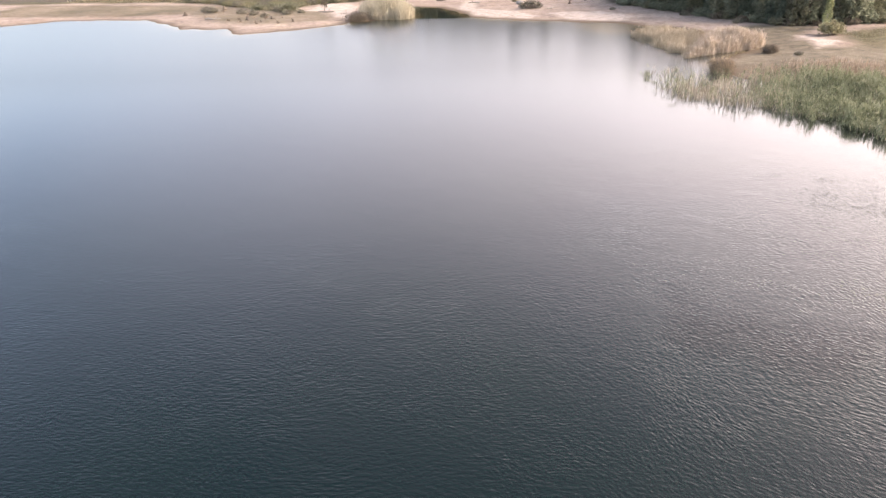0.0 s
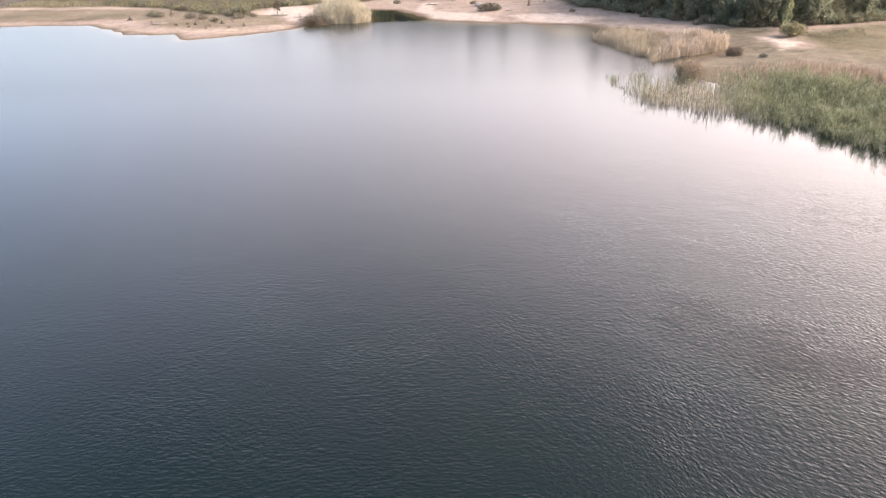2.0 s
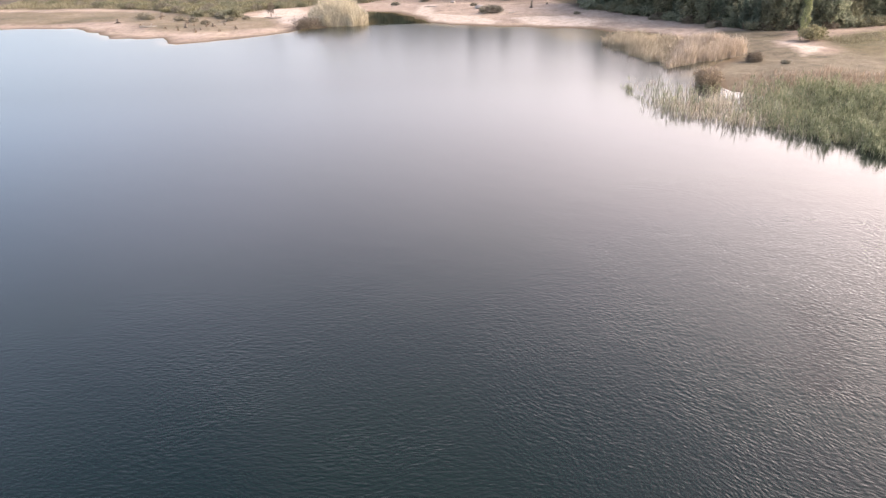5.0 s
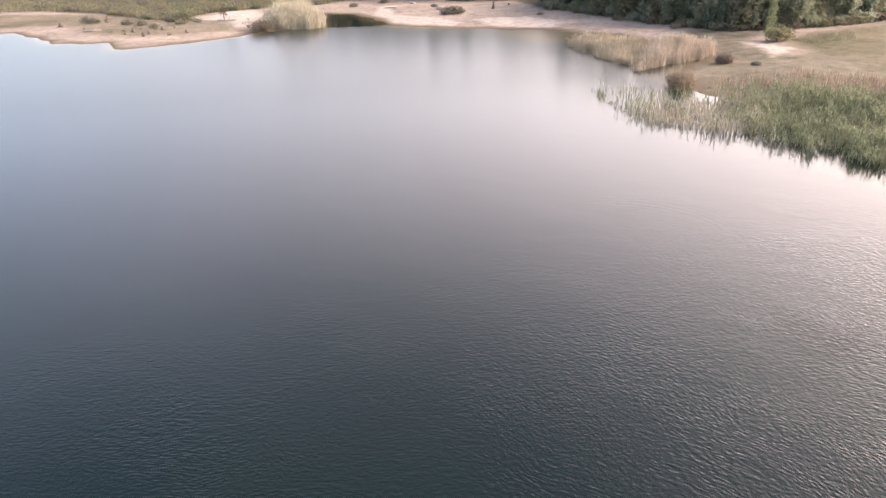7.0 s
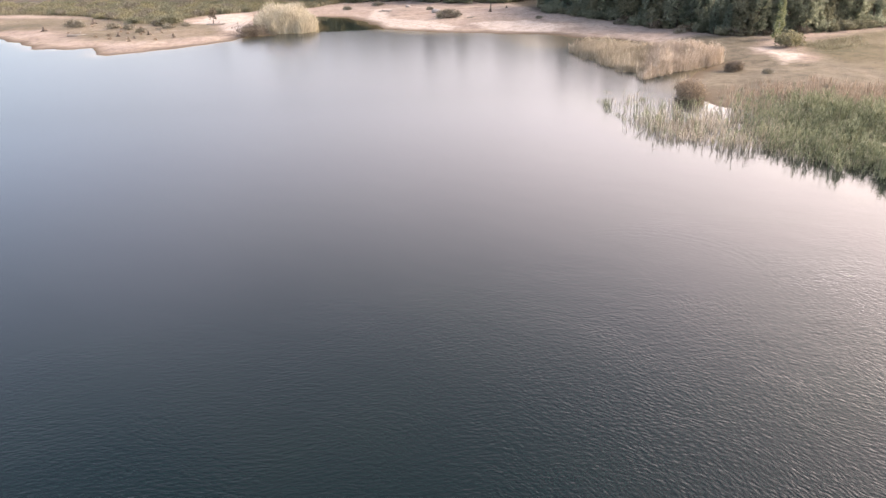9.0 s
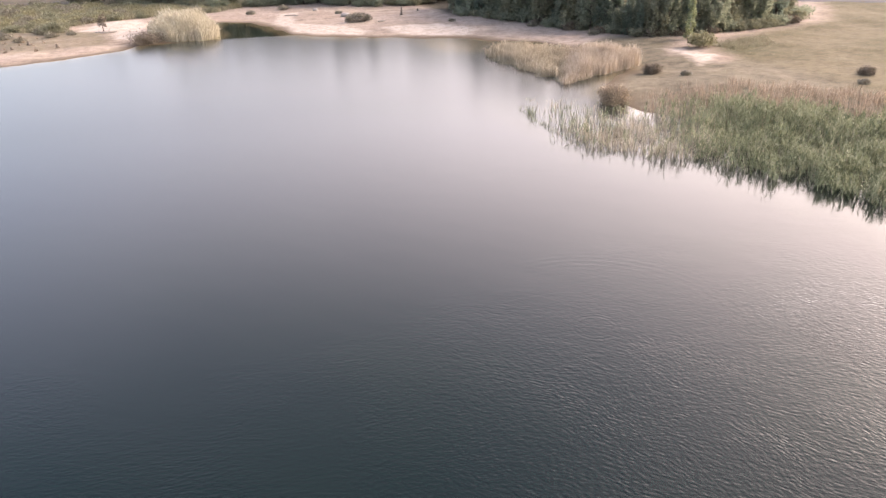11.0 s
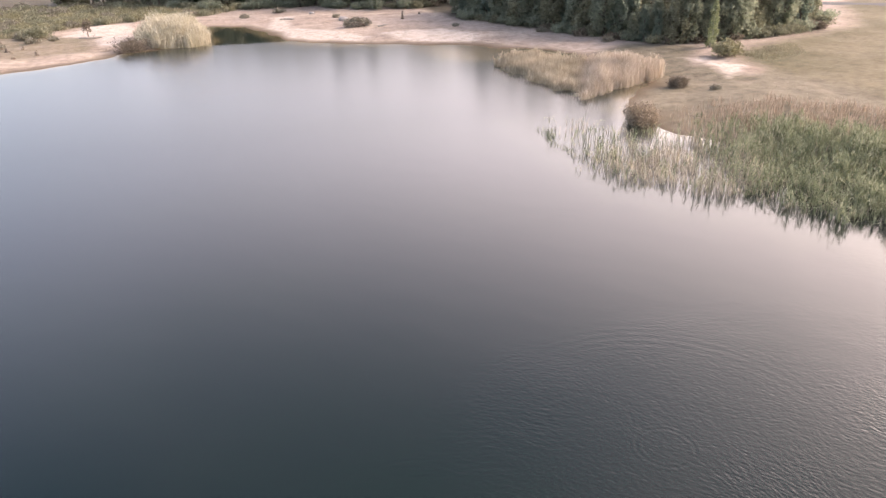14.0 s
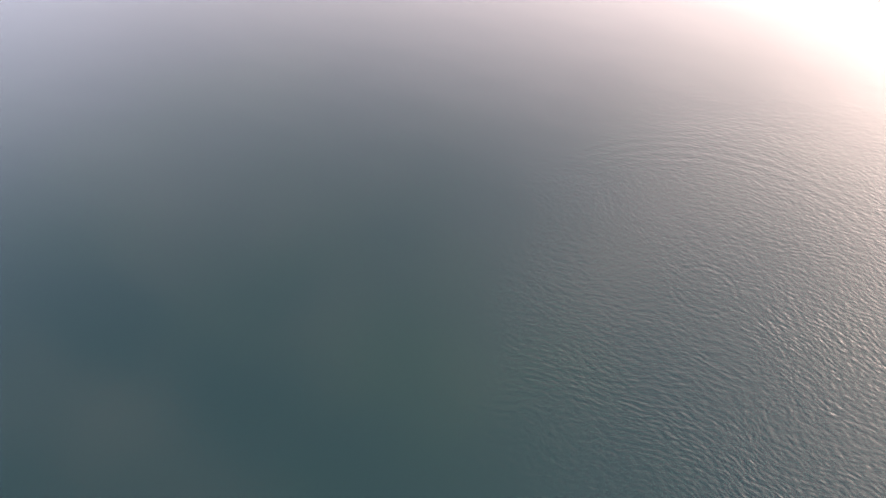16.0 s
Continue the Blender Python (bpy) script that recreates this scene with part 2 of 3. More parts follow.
RINGS = [  # x, y, radius, width, wave length, height
    (14.15, 47.7, 0.95, 0.3, 0.26, 0.07), (14.6, 48.3, 6.2, 1.2, 0.5, 0.045), (13.9, 68.5, 0.8, 0.6, 0.36, 0.05),
    (19.8, 68.1, 0.8, 0.7, 0.4, 0.06), (24.4, 69.5, 0.4, 0.5, 0.3, 0.12), (19.6, 34.7, 1.0, 0.8, 0.4, 0.08)]


def water_material():
    m, n, k, b = shader("lake_water")
    pos = n.new("ShaderNodeNewGeometry").outputs["Position"]
    depth = n.new("ShaderNodeVertexColor")
    depth.layer_name = "depth"
    parts = n.new("ShaderNodeSeparateColor")
    k.new(depth.outputs["Color"], parts.inputs[0])
    body = ramp_of(n, k, parts.outputs[0], [(0.0, (0.18, 0.138, 0.08)), (0.07, (0.13, 0.105, 0.056)), (0.16, (0.02, 0.028, 0.02)), (0.8, (0.0017, 0.0088, 0.0083))])
    murk = noise_of(n, k, pos, 0.06, 3.0)
    body = mix_of(n, k, math_of(n, k, "MULTIPLY", math_of(n, k, "SUBTRACT", murk, 0.45, True), 3.0, True), body, (0.003, 0.0115, 0.008))
    k.new(body, b.inputs["Base Color"])
    b.inputs["IOR"].default_value = 1.333

    drift = n.new("ShaderNodeTexNoise")
    drift.inputs["Scale"].default_value, drift.inputs["Detail"].default_value = 0.22, 3.0
    k.new(pos, drift.inputs["Vector"])
    warped = n.new("ShaderNodeMix")
    warped.data_type, warped.blend_type, warped.clamp_factor = "RGBA", "ADD", False
    warped.inputs[0].default_value = 1.3
    k.new(pos, warped.inputs[6])
    k.new(drift.outputs["Color"], warped.inputs[7])

    def turned(turn, sx=1.0, sy=1.0):
        first, then = n.new("ShaderNodeMapping"), n.new("ShaderNodeMapping")
        first.inputs["Rotation"].default_value = (0, 0, radians(turn))
        then.inputs["Scale"].default_value = (sx, sy, 1)
        k.new(warped.outputs[2], first.inputs["Vector"])
        k.new(first.outputs[0], then.inputs["Vector"])
        return then.outputs[0]

    def train(turn, length, crest=0.5):
        """Short-crested ripples that run along the turned x axis."""
        return noise_of(n, k, turned(turn, 2.5 / length, 2.5 * crest / length), 1.0, 0.6, 0.5)

    def patch(scale, low, high):
        """Patches of their own, 0 to 1."""
        span = n.new("ShaderNodeMapRange")
        span.inputs["From Min"].default_value, span.inputs["From Max"].default_value = low, high
        k.new(noise_of(n, k, pos, scale, 2.0), span.inputs["Value"])
        return span.outputs[0]

    def blend(fac, a, b):
        m = n.new("ShaderNodeMix")
        for value, socket in ((fac, m.inputs[0]), (a, m.inputs[2]), (b, m.inputs[3])):
            k.new(value, socket)
        return m.outputs[0]
    sides = n.new("ShaderNodeSeparateXYZ")
    k.new(pos, sides.inputs[0])
    blur = noise_of(n, k, pos, 0.09, 2.0)
    right = math_of(n, k, "ADD", math_of(n, k, "MULTIPLY", sides.outputs["X"], 0.09), math_of(n, k, "MULTIPLY", math_of(n, k, "SUBTRACT", blur, 0.45), 3.0), True)
    oblique = blend(patch(0.16, 0.4, 0.66), train(-47, 0.27, 0.45), train(-20, 0.24, 0.5))
    along = blend(patch(0.2, 0.44, 0.7), train(-86, 0.25, 0.38), train(-35, 0.26, 0.6))
    small = blend(right, along, oblique)
    gust = n.new("ShaderNodeMapRange")
    gust.inputs["From Min"].default_value, gust.inputs["From Max"].default_value = 0.32, 0.7
    gust.inputs["To Min"].default_value, gust.inputs["To Max"].default_value = 0.72, 1.1
    k.new(noise_of(n, k, pos, 0.16, 4.0), gust.inputs["Value"])
    # the far part of the lake lies in the lee of the woods
    lee = n.new("ShaderNodeMapRange")
    lee.inputs["From Min"].default_value, lee.inputs["From Max"].default_value = 24.0, 60.0
    lee.inputs["To Min"].default_value, lee.inputs["To Max"].default_value = 1.35, 0.06
    lee.interpolation_type = "SMOOTHSTEP"
    inward = math_of(n, k, "SUBTRACT", sides.outputs["Y"], math_of(n, k, "MULTIPLY", math_of(n, k, "MAXIMUM", sides.outputs["X"], 0.0), 0.15))
    k.new(math_of(n, k, "ADD", inward, math_of(n, k, "MULTIPLY", math_of(n, k, "SUBTRACT", blur, 0.5), 30.0)), lee.inputs["Value"])
    gloss = n.new("ShaderNodeMapRange")
    gloss.inputs["From Min"].default_value, gloss.inputs["From Max"].default_value = 38.0, 95.0
    gloss.inputs["To Min"].default_value, gloss.inputs["To Max"].default_value = 0.04, 0.225
    k.new(sides.outputs["Y"], gloss.inputs["Value"])
    # the inlet lies still
    still = n.new("ShaderNodeMapRange")
    still.inputs["From Min"].default_value, still.inputs["From Max"].default_value = 0.5, 0.9
    still.inputs["To Min"].default_value, still.inputs["To Max"].default_value = 1.0, 0.35
    k.new(parts.outputs[1], still.inputs["Value"])
    k.new(math_of(n, k, "MULTIPLY", gloss.outputs[0], still.outputs[0]), b.inputs["Roughness"])
    fine = noise_of(n, k, turned(-60, 1.5, 1.0), 6.0, 2.0, 0.5)
    mixed = math_of(n, k, "ADD", math_of(n, k, "MULTIPLY", small, math_of(n, k, "ADD", math_of(n, k, "MULTIPLY", right, 0.5), 0.68)), math_of(n, k, "MULTIPLY", fine, 0.25))
    height = math_of(n, k, "MULTIPLY", math_of(n, k, "MULTIPLY", mixed, gust.outputs[0]), lee.outputs[0])
    swell = noise_of(n, k, turned(-50, 1.8, 0.9), 0.3, 2.0)
    height = math_of(n, k, "ADD", height, math_of(n, k, "MULTIPLY", swell, 0.35))
    # rings that spread on the calm water
    for x, y, radius, wide, length, lift in RINGS:
        off = n.new("ShaderNodeVectorMath")
        off.operation = "DISTANCE"
        off.inputs[1].default_value = (x, y, 0)
        k.new(pos, off.inputs[0])
        r = off.outputs["Value"]
        past = math_of(n, k, "DIVIDE", math_of(n, k, "SUBTRACT", r, radius), wide)
        fade = math_of(n, k, "MAXIMUM", math_of(n, k, "SUBTRACT", 1.0, math_of(n, k, "MULTIPLY", past, past)), 0.0)
        wave = math_of(n, k, "SINE", math_of(n, k, "MULTIPLY", r, 6.283 / length))
        if radius > 3:  # the widest one has died away but for its outer side
            ahead = math_of(n, k, "ADD", math_of(n, k, "SUBTRACT", sides.outputs["X"], x), math_of(n, k, "SUBTRACT", sides.outputs["Y"], y))
            fade = math_of(n, k, "MULTIPLY", fade, math_of(n, k, "MULTIPLY", math_of(n, k, "SUBTRACT", ahead, 3.0), 0.2, True))
        height = math_of(n, k, "ADD", height, math_of(n, k, "MULTIPLY", math_of(n, k, "MULTIPLY", wave, fade), lift))
    bp = n.new("ShaderNodeBump")
    bp.inputs["Strength"].default_value, bp.inputs["Distance"].default_value = 1.0, 0.022
    k.new(height, bp.inputs["Height"])
    k.new(bp.outputs[0], b.inputs["Normal"])
    return m


# ---- the plan: shoreline and zones ----
SHORE = [(-130, 150), (-98, 168), (-88, 177), (-75, 176), (-66.6, 172.6), (-61.8, 168), (-56, 159.5), (-51, 152.5), (-46, 150.8), (-41, 150), (-38.6, 141.5), (-36, 139.8), (-31, 141.2), (-24, 146.3),
         (-18, 151.2), (-15.6, 156.5), (-9, 158.5), (-4, 159), (-3, 164), (-4.5, 178), (-3, 189), (3, 184), (8, 170), (10, 159),
         (18, 151.5), (27, 145.5), (36, 140.5), (41, 135), (46, 130), (48, 122), (46, 112), (47, 105), (45, 101), (40, 96),
         (37.6, 91), (36.9, 84.5), (39.5, 76), (46, 66), (50, 56), (57, 40), (64, 10), (72, -30), (60, -90), (0, -140),
         (-90, -130), (-170, -60), (-190, 40), (-175, 110)]


def inside(poly, px, py):
    res = np.zeros(px.shape, bool)
    for (ax, ay), (bx, by) in zip(poly, poly[1:] + poly[:1]):
        if ay == by:
            continue
        res ^= ((ay > py) != (by > py)) & (px < (bx - ax) * (py - ay) / (by - ay) + ax)
    return res


def border(poly, px, py):
    best = np.full(px.shape, 1e9)
    for (ax, ay), (bx, by) in zip(poly, poly[1:] + poly[:1]):
        dx, dy = bx - ax, by - ay
        s = np.clip(((px - ax) * dx + (py - ay) * dy) / (dx * dx + dy * dy), 0, 1)
        best = np.minimum(best, np.hypot(px - ax - s * dx, py - ay - s * dy))
    return best


def signed(poly, px, py):
    """Metres outside the outline; less than nothing inside it."""
    return np.where(inside(poly, px, py), -1.0, 1.0) * border(poly, px, py)


PHASES = np.random.default_rng(4).uniform(0, 6.28, (24, 2))


def waves(px, py, length, count=8):
    """Slow random heights of the ground, about -1 to 1."""
    total = np.zeros(np.shape(px))
    for i in range(count):
        a = i * 2.4 + 0.3
        f = 6.28 / (length * (0.6 + 0.12 * i))
        total = total + np.sin(f * (px * math.cos(a) + py * math.sin(a)) + PHASES[i, 0]) / count ** 0.5
    return total * 0.8


REED_SHELF = [(23, 94), (22, 72), (28, 62), (33, 52), (44, 22), (52, 0), (70, 0), (66, 60), (44, 94)]


def shoal_at(px, py):
    """How far the bed rises to a shoal: off the tan reeds and along the far beach."""
    flat = np.exp(-(np.abs((px - 33) / 10.5) ** 2.6 + np.abs((py - 130) / 15.0) ** 2.6))
    beach = 0.6 * np.exp(-((px - 14) ** 2 / 500.0 + (py - 150) ** 2 / 300.0))
    return np.maximum(flat, beach)


def ground_height(px, py):
    px, py = np.asarray(px, float), np.asarray(py, float)
    d = signed(SHORE, px, py) + 0.7 * waves(px, py, 9.0)
    land = 0.055 * np.minimum(d, 10) + 0.005 * np.clip(d - 10, 0, 90) + np.clip(d, 0, 6) / 6 * (0.07 * waves(px, py, 5.0) + 0.12 * waves(px, py, 17.0))
    shoal = shoal_at(px, py)
    shelf = np.where(signed(REED_SHELF, px, py) < 0, -0.45, -3.0)
    return np.where(d > 0, land, np.maximum((0.16 - 0.145 * shoal) * d, shelf))


def height_at(x, y):
    return float(ground_height(np.array([x]), np.array([y]))[0])


# ---- meshes ----
def mesh_from(name, verts, faces, material, smooth=True):
    me = bpy.data.meshes.new(name)
    me.from_pydata(verts, [], faces)
    me.materials.append(material)
    if smooth:
        me.polygons.foreach_set("use_smooth", [True] * len(me.polygons))
    me.update()
    return me


def child(name, me, parent, label=""):
    ob = new(name, me)
    ob.parent = parent
    if label:
        tagged(ob, label)
    return ob


def steps(lo, hi, step, far):
    mid = np.arange(lo, hi + step / 2, step)
    grow = step * 1.35 ** np.arange(1, 40)
    out = np.cumsum(grow)
    out = out[out < far]
    return np.concatenate([lo - out[::-1], mid, hi + out])


def grid_mesh(name, xs, ys, zfun, material):
    gx, gy = np.meshgrid(xs, ys)
    px, py = gx.ravel(), gy.ravel()
    pz = zfun(px, py)
    w = len(xs)
    i = (np.arange(len(ys) - 1)[:, None] * w + np.arange(w - 1)[None, :]).ravel()
    faces = np.stack([i, i + 1, i + 1 + w, i + w], 1).tolist()
    me = mesh_from(name, np.stack([px, py, pz], 1).tolist(), faces, material)
    return me, px, py, pz


def paint(me, layer, rgb):
    att = me.color_attributes.new(layer, "FLOAT_COLOR", "POINT")
    if rgb.shape[1] == 3:
        rgb = np.concatenate([rgb, np.ones((len(rgb), 1))], 1)
    att.data.foreach_set("color", rgb.astype(np.float32).ravel())


MEADOW = [(62, 106), (66, 114), (74, 118), (100, 128), (125, 158), (170, 190), (600, 300), (600, -200), (90, -30), (64, 30), (62, 60), (60, 78), (62, 92)]
SCRUB = [(-300, 240), (-86, 221), (-69, 213), (-55, 200), (-43, 181), (-36, 180), (-32, 190), (-24, 199), (-16, 203), (-6, 206), (6, 222), (30, 232), (200, 320), (0, 700), (-500, 600)]
FOREST = [(44, 176), (52, 152), (56, 138), (62, 129), (72, 124), (98, 132), (112, 150), (122, 164), (170, 240), (120, 300), (60, 260), (44, 215)]
GROVE = [(-160, 232), (-60, 232), (0, 228), (44, 212), (56, 200), (160, 300), (60, 420), (-200, 400)]
LEFT_BEACH = [(-120, 184), (-60, 178), (-45, 156), (-30, 150), (-18, 158), (-22, 176), (-32, 186), (-60, 205), (-120, 225)]
MUD = [(36, 84), (42, 80), (50, 68), (58, 46), (68, 40), (68, 66), (66, 88), (70, 100), (66, 104), (58, 100), (56, 108), (60, 114), (66, 121), (58, 128), (50, 124), (44, 104), (38, 92)]
PALE_SAND = [[(57.5, 113), (60, 111), (59.8, 107), (61, 104), (58, 102), (54.8, 99.6), (55.8, 102.5), (57, 106)], [(-29.7, 178), (-28, 193), (-21, 198), (-17.5, 187), (-17, 174), (-17.5, 163), (-20.5, 164), (-23, 176)],
             [(7.5, 176), (10, 194), (14.5, 195), (12.5, 186), (12.5, 176), (19.5, 165), (24.5, 155), (21, 151.5), (10.5, 160)], [(26, 158.5), (38, 158.5), (42, 148), (38, 142), (29, 148)]]


def zone_weight(poly, px, py, soft):
    return np.clip(0.5 - signed(poly, px, py) / (2 * soft), 0, 1)


me, gx, gy, _ = grid_mesh("ground", steps(-110, 140, 1.0, 2600), steps(34, 262, 1.0, 2600), ground_height, ground_material())
pale = np.zeros(len(gx))
for poly in PALE_SAND:
    pale = np.maximum(pale, zone_weight(poly, gx, gy, 1.8))
far = np.clip((np.hypot(gx, gy - 100) - 330) / 80, 0, 1)
paint(me, "zone", np.stack([np.maximum.reduce([0.62 * zone_weight(LEFT_BEACH, gx, gy, 4.0), zone_weight(MEADOW, gx, gy, 5.0), zone_weight(SCRUB, gx, gy, 5.0), far]),
                            np.maximum(zone_weight(FOREST, gx, gy, 3.0), zone_weight(GROVE, gx, gy, 4.0)), pale, zone_weight(MUD, gx, gy, 3.0)], 1))
tagged(new("ground", me), "sandy lake shore with dry grass and leaf litter", "ground", kind="structure")

me, wx, wy, _ = grid_mesh("water", np.arange(-196, 81, 2.0), np.arange(-146, 200, 2.0), lambda x, y: np.zeros(len(x)), water_material())
deep = np.clip(-ground_height(wx, wy) / 2.5, 0, 1)
paint(me, "depth", np.stack([deep, np.clip((wy - 156) / 4, 0, 1) * np.clip((wx + 9) / 4, 0, 1), deep], 1))
tagged(new("water", me), "calm dark lake water with fine wind ripples", "lake", kind="structure")


# ---- blades, leaves, wood ----
def blades(px, py, pz, height, width, lean, rng):
    """Upright, slightly bent blades: each a strip of two pieces, narrowing to its tip."""
    c = len(px)
    a = rng.uniform(0, 6.283, c)
    b = rng.uniform(0, 6.283, c)
    ux, uy = np.cos(a) * width / 2, np.sin(a) * width / 2
    lx, ly = np.cos(b) * lean * height, np.sin(b) * lean * height
    v = np.zeros((c, 5, 3))
    v[:, 0] = np.stack([px - ux, py - uy, pz], 1)
    v[:, 1] = np.stack([px + ux, py + uy, pz], 1)
    v[:, 2] = np.stack([px + ux * 0.9 + lx * 0.3, py + uy * 0.9 + ly * 0.3, pz + height * 0.58], 1)
    v[:, 3] = np.stack([px - ux * 0.9 + lx * 0.3, py - uy * 0.9 + ly * 0.3, pz + height * 0.58], 1)
    v[:, 4] = np.stack([px + lx * 1.15, py + ly * 1.15, pz + height * (1 - 0.75 * lean)], 1)
    k = np.arange(c) * 5
    quads = np.stack([k, k + 1, k + 2, k + 3], 1).tolist()
    tris = np.stack([k + 3, k + 2, k + 4], 1).tolist()
    return v.reshape(-1, 3), quads + tris


def scatter(poly, count, rng):
    xs, ys = [p[0] for p in poly], [p[1] for p in poly]
    px, py = rng.uniform(min(xs), max(xs), count * 4), rng.uniform(min(ys), max(ys), count * 4)
    ok = inside(poly, px, py)
    return px[ok][:count], py[ok][:count]


def blade_field(name, poly, count, height, width, lean, material, label, category, seed, edge=2.0, clump=0.5, sparse=None, sink=0.05, lumps=0.14, dome=0.25, ragged=0.0, leaves=0):
    rng = np.random.default_rng(seed)
    px, py = scatter(poly, count, rng)
    edge_d = np.maximum(border(poly, px, py) + ragged * waves(px * 4, py * 4, 16.0), 0)
    keep = rng.random(len(px)) < np.clip((0.25 if ragged == 0 else 0.0) + edge_d / edge, 0, 1) * (1 - clump + clump * np.clip(0.5 + waves(px * 6, py * 6, 14.0), 0, 1))
    if sparse is not None:
        keep &= rng.random(len(px)) < sparse(px, py)
    px, py, edge_d = px[keep], py[keep], edge_d[keep]
    h = height * rng.uniform(0.65, 1.1, len(px)) * (1 - dome + dome * np.clip(edge_d / edge, 0, 1)) * (1 + lumps * waves(px * 3, py * 3, 12.0))
    v, f = blades(px, py, ground_height(px, py) - sink, h, width * rng.uniform(0.6, 1.3, len(px)), rng.uniform(0.02, lean, len(px)), rng)
    v = v.tolist()
    if leaves:  # drooping leaves off the upper half of the stalks
        pick = rng.integers(0, len(px), leaves)
        lv, lf = blades(px[pick], py[pick], ground_height(px[pick], py[pick]) - sink + h[pick] * rng.uniform(0.35, 0.85, leaves), 0.3 * height * rng.uniform(0.6, 1.2, leaves),
                        width * 1.1 * rng.uniform(0.6, 1.3, leaves), rng.uniform(0.3, 1.2, leaves), rng)
        f = f + [tuple(i + len(v) for i in face) for face in lf]
        v = v + lv.tolist()
    return tagged(new(name, mesh_from(name, v, f, material, False)), label, category, kind="stuff")


def tube(points, radii, sides=6):
    """A tapering limb through the points."""
    v, f = [], []
    for i, (p, r) in enumerate(zip(points, radii)):
        p = Vector(p)
        along = (Vector(points[min(i + 1, len(points) - 1)]) - Vector(points[max(i - 1, 0)])).normalized()
        side = along.cross(Vector((0.3, 1, 0.2))).normalized()
        other = along.cross(side)
        for s in range(sides):
            a = 6.283 * s / sides
            v.append(tuple(p + (side * math.cos(a) + other * math.sin(a)) * r))
    for i in range(len(points) - 1):
        for s in range(sides):
            q = i * sides + s
            w = i * sides + (s + 1) % sides
            f.append((q, w, w + sides, q + sides))
    f.append(tuple(range(sides))[::-1])
    f.append(tuple(range((len(points) - 1) * sides, len(points) * sides)))
    return v, f


def joined(pieces):
    v, f = [], []
    for pv, pf in pieces:
        o = len(v)
        v += pv
        f += [tuple(i + o for i in face) for face in pf]
    return v, f


def leaf_cloud(centres, radii, count, size, rng, flat=0.8, up=0.3):
    """Small folded leaves, most of them near the skin of each clump."""
    k = rng.integers(0, len(centres), count)
    d = rng.normal(size=(count, 3))
    d /= np.linalg.norm(d, axis=1)[:, None]
    r = rng.uniform(0.12, 1.0, count) ** 0.6 * rng.uniform(0.75, 1.4, count)
    p = np.asarray(centres)[k] + d * (np.asarray(radii)[k] * r)[:, None] * np.array([1, 1, flat])
    a = rng.normal(size=(count, 3)) + d * 0.6
    a /= np.linalg.norm(a, axis=1)[:, None]
    b = np.cross(a, rng.normal(size=(count, 3)) + np.array([0, 0, up]))
    b /= np.linalg.norm(b, axis=1)[:, None]
    s = (size * rng.uniform(0.55, 1.3, count))[:, None]
    v = np.stack([p - a * s, p + b * s * 0.45 + d * s * 0.15, p + a * s, p - b * s * 0.45 + d * s * 0.15], 1).reshape(-1, 3)
    q = np.arange(count) * 4
    return v.tolist(), np.concatenate([np.stack([q, q + 1, q + 2], 1), np.stack([q, q + 2, q + 3], 1)]).tolist()


def make_tree(name, height, spread, bare, clumps, leaves, size, bark, leaf, seed, cone=0.0, trunk_r=0.16):
    """A tapered trunk with limbs, and a crown of leaf clumps round the limbs' ends; bare: the height below the crown."""
    rng = np.random.default_rng(seed)
    ob = new(name)
    bend = rng.normal(0, 0.025, (6, 2)).cumsum(0) * height * 0.5
    stem = [(bend[i, 0], bend[i, 1], height * 0.92 * i / 5 - (0.3 if i == 0 else 0)) for i in range(6)]
    pieces = [tube(stem, [trunk_r * (1.25 - 0.22 * i) for i in range(6)])]
    centres, radii = [], []
    for i in range(clumps):
        s = (i + 0.5) / clumps
        z = bare + (height - bare) * (s ** 0.85)
        wide = spread * ((1 - cone) * (math.sin(math.pi * min(0.16 + 0.8 * s, 1.0)) ** 0.7) + cone * (1.05 - s))
        a = i * 2.399 + rng.uniform(-0.5, 0.5)
        out = wide * rng.uniform(0.4, 0.95)
        j = min(int(5 * z / (height * 0.92)), 4)
        root = stem[j]
        c = (root[0] + math.cos(a) * out, root[1] + math.sin(a) * out, z * rng.uniform(0.94, 1.04))
        centres.append(c)
        radii.append(max(spread * rng.uniform(0.19, 0.36), 0.3) * (1 - 0.45 * cone * s))
        start = (root[0], root[1], min(max(root[2], z - 0.5 * out - 0.3), height * 0.85))
        mid = tuple((start[q] + c[q]) / 2 + (0.12 * out if q == 2 else 0) for q in range(3))
        pieces.append(tube([start, mid, c], [trunk_r * 0.4, trunk_r * 0.28, trunk_r * 0.1], 4))
    v, f = joined(pieces)
    child("trunk", mesh_from("trunk", v, f, bark), ob)
    v, f = leaf_cloud(centres, radii, leaves, size, rng, 1.5)
    child("crown", mesh_from("crown", v, f, leaf, False), ob)
    return ob


